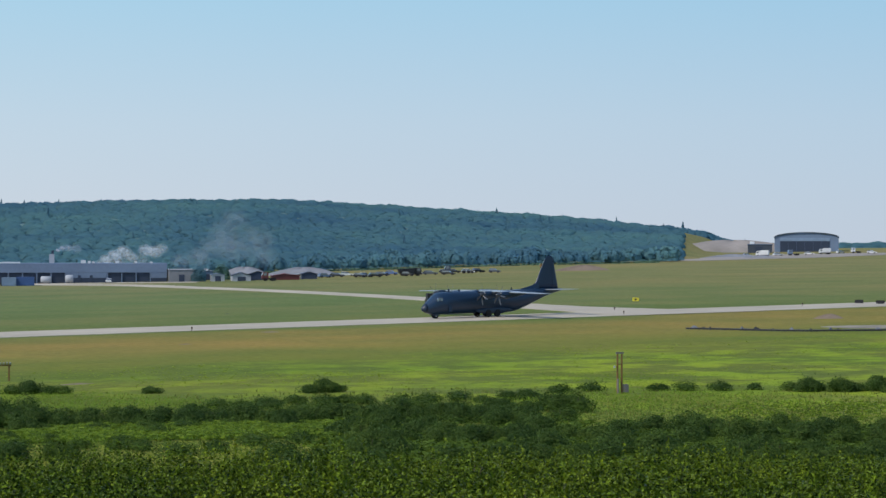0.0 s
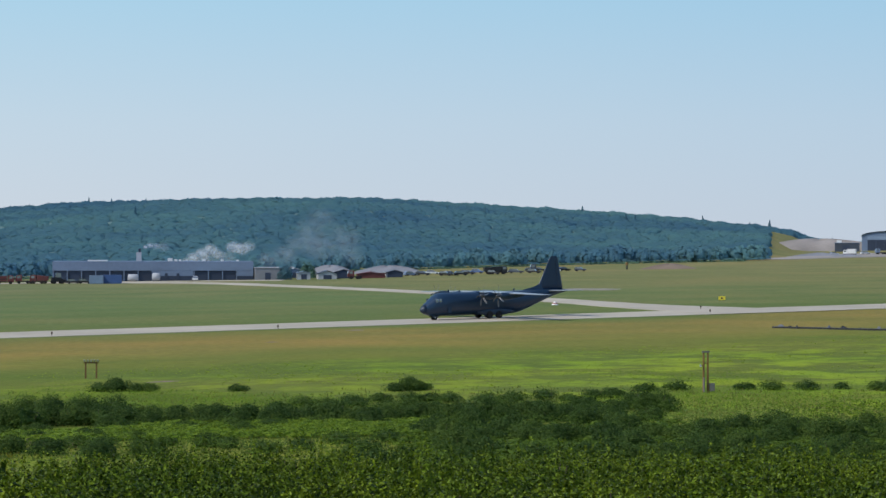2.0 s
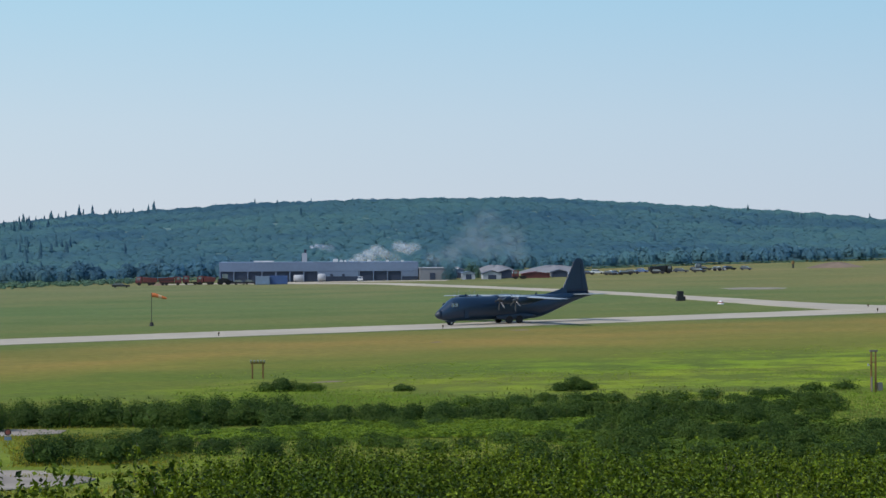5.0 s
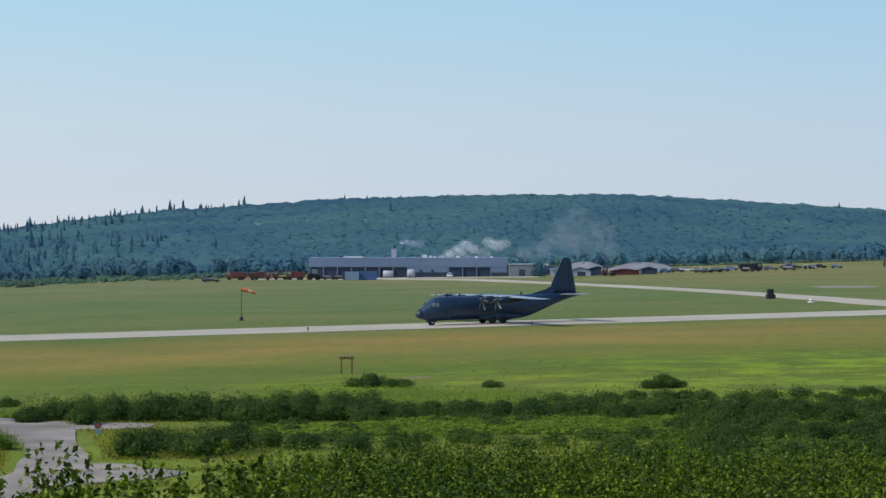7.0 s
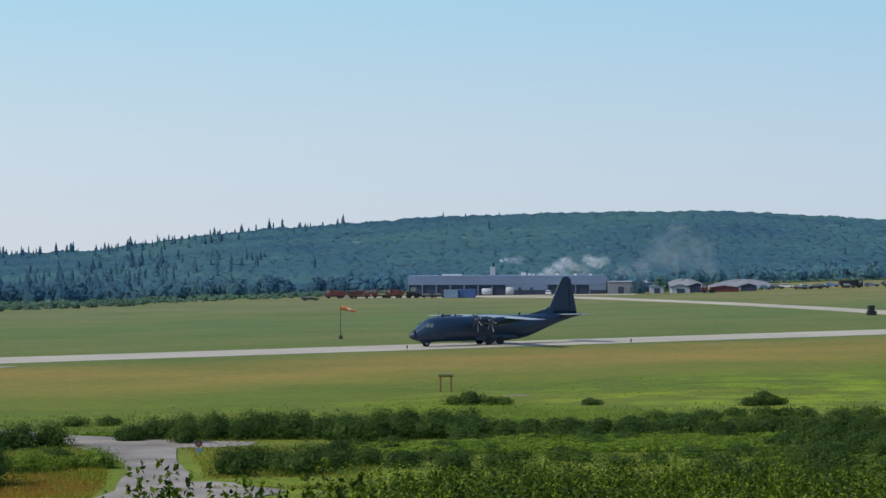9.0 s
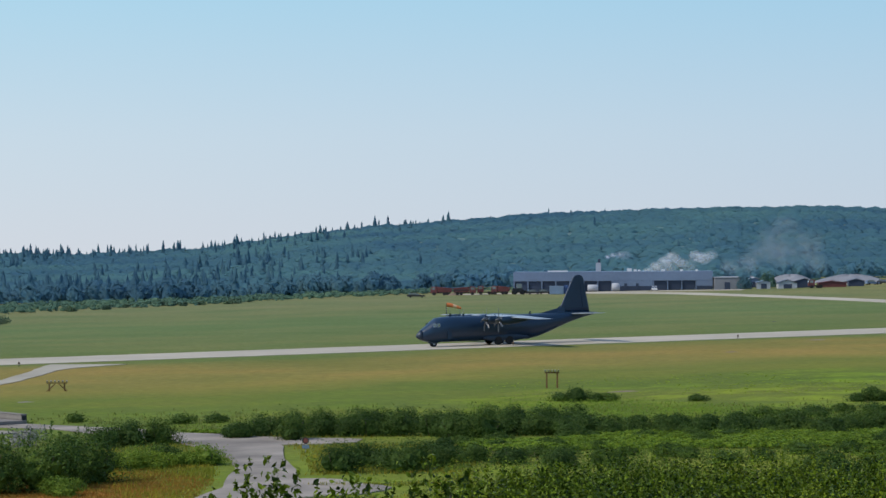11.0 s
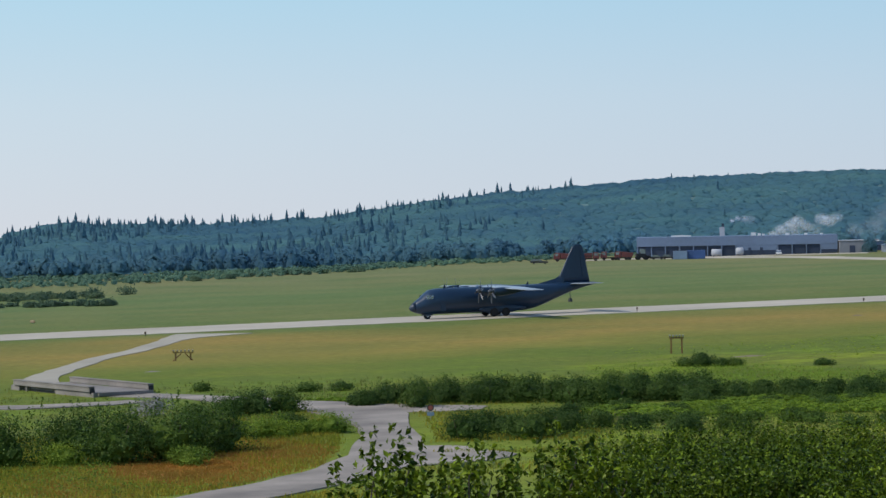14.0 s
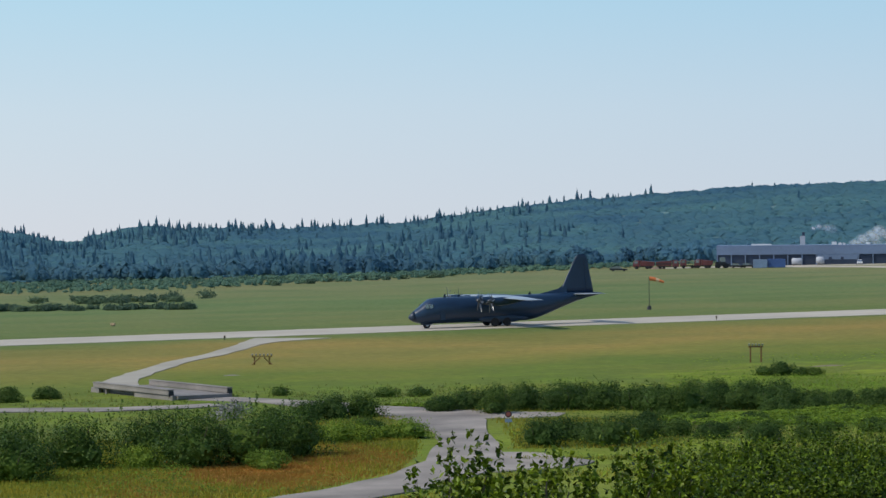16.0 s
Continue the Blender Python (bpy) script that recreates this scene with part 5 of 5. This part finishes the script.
def drop(made, x, y, h, rng):
    """A copy of the stocked bush whose height comes nearest."""
    near = sorted(made, key=lambda m: abs(m[0] - h))[:3]
    ob = rng.choice(near)[1]
    m = pose(x, y, gz(x, y) - 0.05, 0, 0, rng.uniform(0, 360))
    if ob in PLANTED:
        return copy_thing(ob, m)
    PLANTED.add(ob)
    ob.matrix_basis = m
    return ob


PLANTED = set()


def clear_stock(made):
    """Takes away the stocked bushes that found no place."""
    for _, ob in made:
        if ob not in PLANTED:
            for o in (*ob.children_recursive, ob):
                bpy.data.objects.remove(o)


def meadow_shrubs():
    rng = random.Random(21)
    will = stock("willow_shrub", 9, lambda k: (3.3 + 0.22 * k, 1.7 + 0.19 * k), 0.14, 3900, M_BUSH, "dense dark green willow shrub in the wet meadow", "meadow shrubs", "shrub", 100, 0.025, 0.52)
    low = stock("low_shrub", 5, lambda k: (2.3 + 0.4 * k, 0.9 + 0.15 * k), 0.13, 1600, M_BUSH, "low dark green shrub in the meadow", "low meadow shrubs", "shrub", 200, 0.05, 0.5)
    pale = stock("pale_shrub", 4, lambda k: (3.4 + 0.5 * k, 1.5 + 0.3 * k), 0.15, 2200, M_PALE, "rounded bright green shrub beside the gravel road", "pale shrubs", "shrub", 300, 0.08, 0.5)

    def row(made, a0, a1, r0, r1, h0, h1, step, jit=3.0):
        jit *= 1.5
        a = a0
        while a > a1:
            u = (a0 - a) / (a0 - a1)
            x, y = at(a, r0 + (r1 - r0) * u + rng.uniform(-jit, jit))
            drop(made, x, y, rng.uniform(h0 * 0.7, h1 * 1.12), rng)
            a -= math.degrees(step / r0) * rng.uniform(0.55, 1.15)

    row(will, 6.6, 0.4, 243, 241, 2.9, 3.5, 2.6, 2)
    row(will, 6.6, 0.2, 248, 246, 3.0, 3.4, 2.8, 2)
    row(will, 7.8, 6.9, 247, 246, 1.9, 2.2, 3.0, 1)
    row(will, 0.4, -10.6, 243, 245, 1.6, 2.3, 2.5, 3)
    row(will, 0.6, -10.8, 238, 240, 1.4, 2.0, 2.9, 3)
    row(will, -6.4, -11.0, 230, 234, 1.7, 2.3, 3.0, 4)
    row(will, -6.2, -19, 219, 219, 1.7, 2.4, 3.0, 4)
    row(will, -6.6, -19, 210, 210, 1.8, 2.4, 3.2, 4)
    row(will, -5.8, -19, 200, 201, 1.8, 2.4, 3.4, 4)
    row(will, -4.5, -19, 191, 192, 1.7, 2.2, 3.6, 4)
    row(low, 2.0, -6.0, 214, 212, 0.9, 1.4, 3.0, 4)
    row(low, -10.2, -11.7, 274, 277, 0.9, 1.4, 3.0, 3)
    row(low, -3.0, -12, 252, 255, 0.9, 1.5, 4.2, 5)
    row(low, 3.0, -4.0, 234, 232, 0.9, 1.4, 4.6, 4)
    row(low, -3.5, -10.3, 263, 268, 1.0, 1.5, 3.2, 2)
    row(low, -13.0, -19, 281, 281, 1.1, 1.5, 3.6, 3)
    row(will, -16.2, -19, 279, 280, 1.7, 1.9, 3.4, 1)
    row(low, 2.2, -3.0, 224, 222, 0.9, 1.4, 5.5, 5)
    row(will, 5.7, 3.4, 208, 209, 2.5, 3.0, 2.6, 2)
    row(will, 3.4, -1.0, 214, 206, 1.7, 2.0, 4.2, 4)
    row(low, 9.0, 7.9, 268, 269, 1.0, 1.3, 3.4, 1)
    for x, y, h, made in ((46.9, 246.5, 2.9, will), (48.6, 245.2, 2.6, will), (-2.4, 290, 1.7, will), (-4.2, 290.5, 1.4, low), (-0.3, 289.5, 1.3, low), (1.2, 289, 1.0, low), (27.0, 282, 1.1, low), (28.7, 282.5, 1.7, will), (30.1, 283, 1.5, low), (10.5, 286.5, 0.9, low), (-53.4, 268.6, 1.2, low),
                          (51.5, 208, 2.7, will), (54, 206, 3.0, will), (56.5, 206.5, 2.7, will), (59, 203.5, 2.4, will), (-42, 236, 2.9, will), (-39.8, 237, 2.6, will), (-44, 234, 2.2, will), (-46, 228, 2.0, will),
                          (-37, 210.5, 2.3, pale), (-35.4, 211, 2.0, pale), (-33.4, 213.5, 1.9, pale), (-31.8, 214, 1.6, pale), (-39, 211.5, 2.2, pale), (-36, 218, 1.8, will), (-48.3, 190.5, 1.7, pale), (-38.6, 189, 1.6, pale),
                          (-84, 262, 2.6, will), (-81, 264, 2.2, will), (-78, 268, 1.8, will)):
        drop(made, x, y, h, rng)
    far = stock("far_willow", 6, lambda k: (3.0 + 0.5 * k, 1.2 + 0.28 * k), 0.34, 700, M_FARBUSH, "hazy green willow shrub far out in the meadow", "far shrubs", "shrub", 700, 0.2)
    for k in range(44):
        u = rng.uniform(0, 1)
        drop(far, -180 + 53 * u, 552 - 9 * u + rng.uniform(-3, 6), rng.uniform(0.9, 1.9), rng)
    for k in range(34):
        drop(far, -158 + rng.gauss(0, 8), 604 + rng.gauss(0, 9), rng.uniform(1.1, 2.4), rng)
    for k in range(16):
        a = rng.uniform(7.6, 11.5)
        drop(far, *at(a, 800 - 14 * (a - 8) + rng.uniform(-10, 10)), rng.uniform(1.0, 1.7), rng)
    tall = stock("tall_willow", 4, lambda k: (6.4 + 0.3 * k, 4.4 + 0.2 * k), 0.18, 6400, M_TALL, "tall leafy willow bush beside the dry grass", "tall willows", "bush", 400, 0.12, 0.5)
    for x, y, h in ((-57.5, 189, 4.6), (-53.0, 190, 4.8), (-44.6, 191, 5.0), (-41.2, 194, 4.8), (-62, 190, 4.4), (-48.5, 196, 4.4), (-38.5, 199, 4.4), (-55.5, 181, 4.4)):
        drop(tall, x, y, h, rng)
    for m in (will, low, pale, far, tall):
        clear_stock(m)
    dead = make_bush("dead_bush", (-51.3, 236), 4.5, 3.0, 2.4, 900, 0.2, M_DEAD, "grey leafless dead bush near the gravel track", "", 77)
    tree = make_bush("yard_tree", (47.3, 862), 5.2, 5.0, 6.2, 1600, 0.55, M_CONIFER, "dark round tree beside the annex building", "", 78, "tree")
    tree2 = make_bush("yard_tree", (55.5, 884), 6.0, 5.0, 6.0, 1500, 0.55, M_EDGE, "green tree behind the sheds", "", 79, "tree")


# willow green lightened and blued, the haze of distance put into the leaves
M_FARBUSH = foliage("hazed_willow_leaves", (0.095, 0.165, 0.110), (0.150, 0.215, 0.130), 0.3, 0.7, 0.1)
M_TALL = foliage("tall_willow_leaves", (0.026, 0.064, 0.010), (0.150, 0.232, 0.038), 0.25, 0.5, 0.15)
M_PALE = foliage("pale_willow_leaves", (0.12, 0.20, 0.022), (0.27, 0.37, 0.05), 0.35, 0.6, 0.2)
meadow_shrubs()


# ---- bushes on the bank ----
def bank_bushes():
    rng = random.Random(33)
    made = stock("alder_bush", 12, lambda k: (2.3 + 0.07 * k, 0.95 + 0.115 * k), 0.062, 5000, M_ALDER, "leafy green alder bush on the bank", "bank bushes", "bush", 500, 0.26)
    for r, el, amax in ((36, -5.15, 2.4), (39.5, -4.95, 2.3), (43.5, -4.75, 2.2), (48, -4.6, 2.1), (53, -4.45, 1.9), (58, -4.35, 1.8), (63.5, -4.22, 1.6), (69.5, -4.12, 1.4)):
        a = -19.0
        while a < amax:
            rr = r + rng.uniform(-1.5, 1.5)
            x, y = at(a, rr)
            top = EYE + rr * math.tan(radians(el + rng.uniform(-0.45, 0.28)))
            drop(made, x, y, min(2.25, max(0.95, top - gz(x, y))), rng)
            a += math.degrees(1.55 / rr) * rng.uniform(0.8, 1.2)
    tall = stock("alder_sapling", 4, lambda k: (0.75 + 0.12 * k, 0.95 + 0.16 * k), 0.085, 400, M_ALDER, "young alder sapling with upright leafy shoots", "saplings", "sapling", 600, 0.8)
    for a, r, h in ((7.9, 30, 1.0), (7.3, 30.5, 1.35), (6.9, 31, 1.5), (6.4, 30, 1.1), (5.6, 31, 1.2), (5.1, 32, 1.25), (4.3, 31, 1.1), (3.7, 31.5, 1.2), (3.0, 32, 1.2), (2.6, 32.5, 1.35)):
        x, y = at(a, r)
        drop(tall, x, y, h, rng)
    for m in (made, tall):
        clear_stock(m)


bank_bushes()


# ---- grass and herbs ----
def tufts(name, n, area, material, label, h0, h1, width, seed, blades=4):
    rng = np.random.default_rng(seed)
    x, y = area(rng, n)
    n = len(x)
    z = terrain(x, y)
    V = []
    for k in range(blades):
        a = rng.uniform(0, 6.28, n)
        h = rng.uniform(h0, h1, n)
        ox, oy = rng.normal(0, width, n), rng.normal(0, width, n)
        w = h * 0.22
        lx, ly = rng.normal(0, 0.25, n) * h, rng.normal(0, 0.25, n) * h
        V += [np.stack([np.stack([x + ox - w * np.cos(a), y + oy - w * np.sin(a), z - 0.03], -1), np.stack([x + ox + w * np.cos(a), y + oy + w * np.sin(a), z - 0.03], -1), np.stack([x + ox + lx, y + oy + ly, z + h], -1)], 1)]
    v = np.concatenate(V).reshape(-1, 3)
    tagged(new(name, fast_mesh(name, v, np.arange(len(v)).reshape(-1, 3), material)), label, "grass", kind="stuff")


def off_road(x, y):
    """True where no gravel lies."""
    ok = np.ones(len(x), bool)
    for line in ([(-61, 265), (-53.7, 261), (-42, 249), (-32, 239), (-24, 237), (-6, 236)], [(-33, 240), (-29.5, 226), (-27.5, 214), (-25.5, 200), (-24.5, 186), (-29, 171), (-38, 156)], [(-25, 199), (-15, 199)], [(-25, 190), (-15, 189)], [(-90, 250), (-64, 251), (-55, 257)],
                 [(-80, 385), (-80, 333), (-73, 281), (-61, 265)]):
        for (ax, ay), (bx, by) in zip(line, line[1:]):
            t = np.clip(((x - ax) * (bx - ax) + (y - ay) * (by - ay)) / ((bx - ax) ** 2 + (by - ay) ** 2), 0, 1)
            ok &= np.hypot(x - ax - t * (bx - ax), y - ay - t * (by - ay)) > 3.9
    return ok


def polar(a0, a1, r0, r1, patch=0.0, cut=0.0, seed=0):
    def area(rng, n):
        az, r = np.radians(a0 + (a1 - a0) * rng.beta(1.3, 1.3, n)), r0 + (r1 - r0) * rng.beta(1.8, 1.8, n)
        x, y = -r * np.sin(az), r * np.cos(az)
        ok = off_road(x, y) & (((x + 36) / 8.0) ** 2 + ((y - 190) / 17) ** 2 > 1)
        if patch:
            f = np.sin(x / patch + seed) + np.sin(y / patch * 0.7 + 1.3 * seed) + np.sin((x + y) / patch * 0.6 + 2.1 * seed)
            ok &= f + rng.normal(0, 0.5, n) > cut
        return x[ok], y[ok]
    return area


tufts("meadow_grass", 12000, polar(-19, 18.5, 165, 290), M_GRASS, "rough meadow grass in tussocks", 0.15, 0.34, 0.25, 1)


def herbs(name, n, area, material, label, seed, leaf=0.34, high=0.5):
    """Broad-leaved growth in low soft patches."""
    rng = np.random.default_rng(seed)
    x, y = area(rng, n)
    c = np.stack([x, y, terrain(x, y) + rng.uniform(0.02, high, len(x))], -1)
    up = np.tile([0.0, -0.35, 0.9], (len(x), 1))
    tagged(new(name, leaf_mesh(name, c, up, leaf, material, rng)), label, "herbs", kind="stuff")


herbs("green_herbs", 90000, polar(-22, 3, 252, 318, 10.0, 0.5, 2), M_HERB, "bright green herbs in wet patches of the meadow", 2, 0.15, 0.35)
herbs("glade_herbs", 26000, polar(-22, 9, 228, 280, 8.0, 0.1, 7), M_HERB, "yellow-green herbs in the gaps between shrubs", 7, 0.16, 0.4)
herbs("marsh_growth", 52000, polar(-22, 6, 178, 262), M_MARSH, "olive marsh growth between the shrubs", 9, 0.18, 0.8)
herbs("rough_growth", 30000, polar(6, 19.5, 166, 275, 6.0, -0.4, 3), M_MARSH, "olive rough growth near the gravel road", 12, 0.15, 0.4)
herbs("flowering_grass", 4000, polar(-4, 4, 212, 226, 5.0, 0.2, 4), M_PINK, "brownish pink flowering grass by the shrubs", 10, 0.13, 0.6)
herbs("bank_herbs", 12000, polar(-12, 9, 150, 240, 7.0, 0.4, 5), M_HERB, "bright green herbs between the shrubs", 3, 0.16, 0.6)
herbs("roadside_herbs", 12000, polar(8.5, 18.5, 168, 235, 6.0, 0.9, 9), M_HERB, "bright green herbs beside the gravel road", 8, 0.13, 0.5)


def clumps(name, n, area, material, label, h0, h1, seed):
    """Low leafy clumps, each wider than high."""
    rng = np.random.default_rng(seed)
    x, y = area(rng, n)
    h = rng.uniform(h0, h1, len(x))
    v, f = stamp(CLUMP, np.stack([x, y, terrain(x, y) - 0.08], -1), h, h * rng.uniform(1.6, 3.4, len(x)), seed)
    tagged(new(name, fast_mesh(name, v, f, material)), label, "herbs", kind="stuff")


def belt(p0, p1, q0, q1, patch, cut, seed):
    """A patchy belt along the taxiway's direction."""
    def area(rng, n):
        p, q = rng.uniform(p0, p1, n), q0 + (q1 - q0) * rng.beta(1.5, 1.5, n)
        x, y = p * CP - q * SP, p * SP + q * CP
        f = np.sin(p / patch + seed) + np.sin(q / patch * 1.9 + 1.3 * seed) + np.sin((p + q) / patch * 0.6 + 2.1 * seed)
        ok = off_road(x, y) & (f + rng.normal(0, 0.6, n) > cut)
        return x[ok], y[ok]
    return area


clumps("wet_meadow_clumps", 8000, belt(135, 290, 228, 300, 9.0, 0.5, 2), M_HERB, "bright yellow-green herb clumps in the wet meadow", 0.07, 0.18, 41)
clumps("glade_clumps", 4200, polar(3.0, -7.4, 222, 240), M_HERB, "bright herb clumps in the glade between shrubs", 0.3, 0.7, 43)
clumps("open_glade_clumps", 2000, polar(-10.6, -19, 236, 272, 7.0, 0.2, 3), M_HERB, "bright herb clumps in the open strip behind the shrubs", 0.12, 0.3, 44)
clumps("verge_clumps", 1200, polar(7.2, 10.5, 244, 256), M_HERB, "bright herb clumps along the road verge", 0.15, 0.4, 45)
def bend_area(rng, n):
    x, y = rng.uniform(-74, -22, n), rng.uniform(154, 214, n)
    rust = ((x + 38) / 11.0) ** 2 + ((y - 188) / 21) ** 2 + rng.normal(0, 0.35, n) + 0.4 * np.sin(x / 2.3 + y / 4.0)
    ok = off_road(x, y) & (rust > 0.75) & (np.sin(x / 3.1) + np.sin(y / 5.3 + x / 7.0) + rng.normal(0, 0.7, n) > -0.5)
    return x[ok], y[ok]


tufts("bend_grass", 38000, bend_area, M_BEND, "tall yellow-green grass around the road bend", 0.10, 0.36, 0.3, 46, 3)
tufts("verge_grass", 9000, polar(2.6, 11, 178, 248), M_BEND, "uncut grass along the gravel road", 0.10, 0.34, 0.3, 48, 3)
clumps("shade_clumps", 4000, polar(-5.6, -19, 176, 232), M_MARSH, "green undergrowth between the shrubs", 0.3, 0.9, 47)


def dry_area(rng, n):
    x, y = rng.uniform(-56, -24, n), rng.uniform(156, 212, n)
    ok = off_road(x, y) & (((x + 38) / 11.0) ** 2 + ((y - 188) / 21) ** 2 + rng.normal(0, 0.5, n) + 0.4 * np.sin(x / 2.3 + y / 4.0) < 0.8)
    return x[ok], y[ok]


tufts("dry_grass", 52000, dry_area, M_DRY, "rust-brown dry grass beside the gravel road", 0.08, 0.20, 0.3, 4, 3)


def puff_motion():
    for k, (p, (x, y, z)) in enumerate(PUFFS):
        s = Matrix.Diagonal((*p.scale, 1))
        rows = [(t, pose(x + 0.10 * t * (1 + 0.2 * (k % 3)), y, z + 0.05 * t + 0.25 * math.sin(k + t * 0.5), 0, 4 * math.sin(k + t * 0.3), 0)) for t in (0, 4, 8, 12, 16)]
        walk(p, rows)


motions()
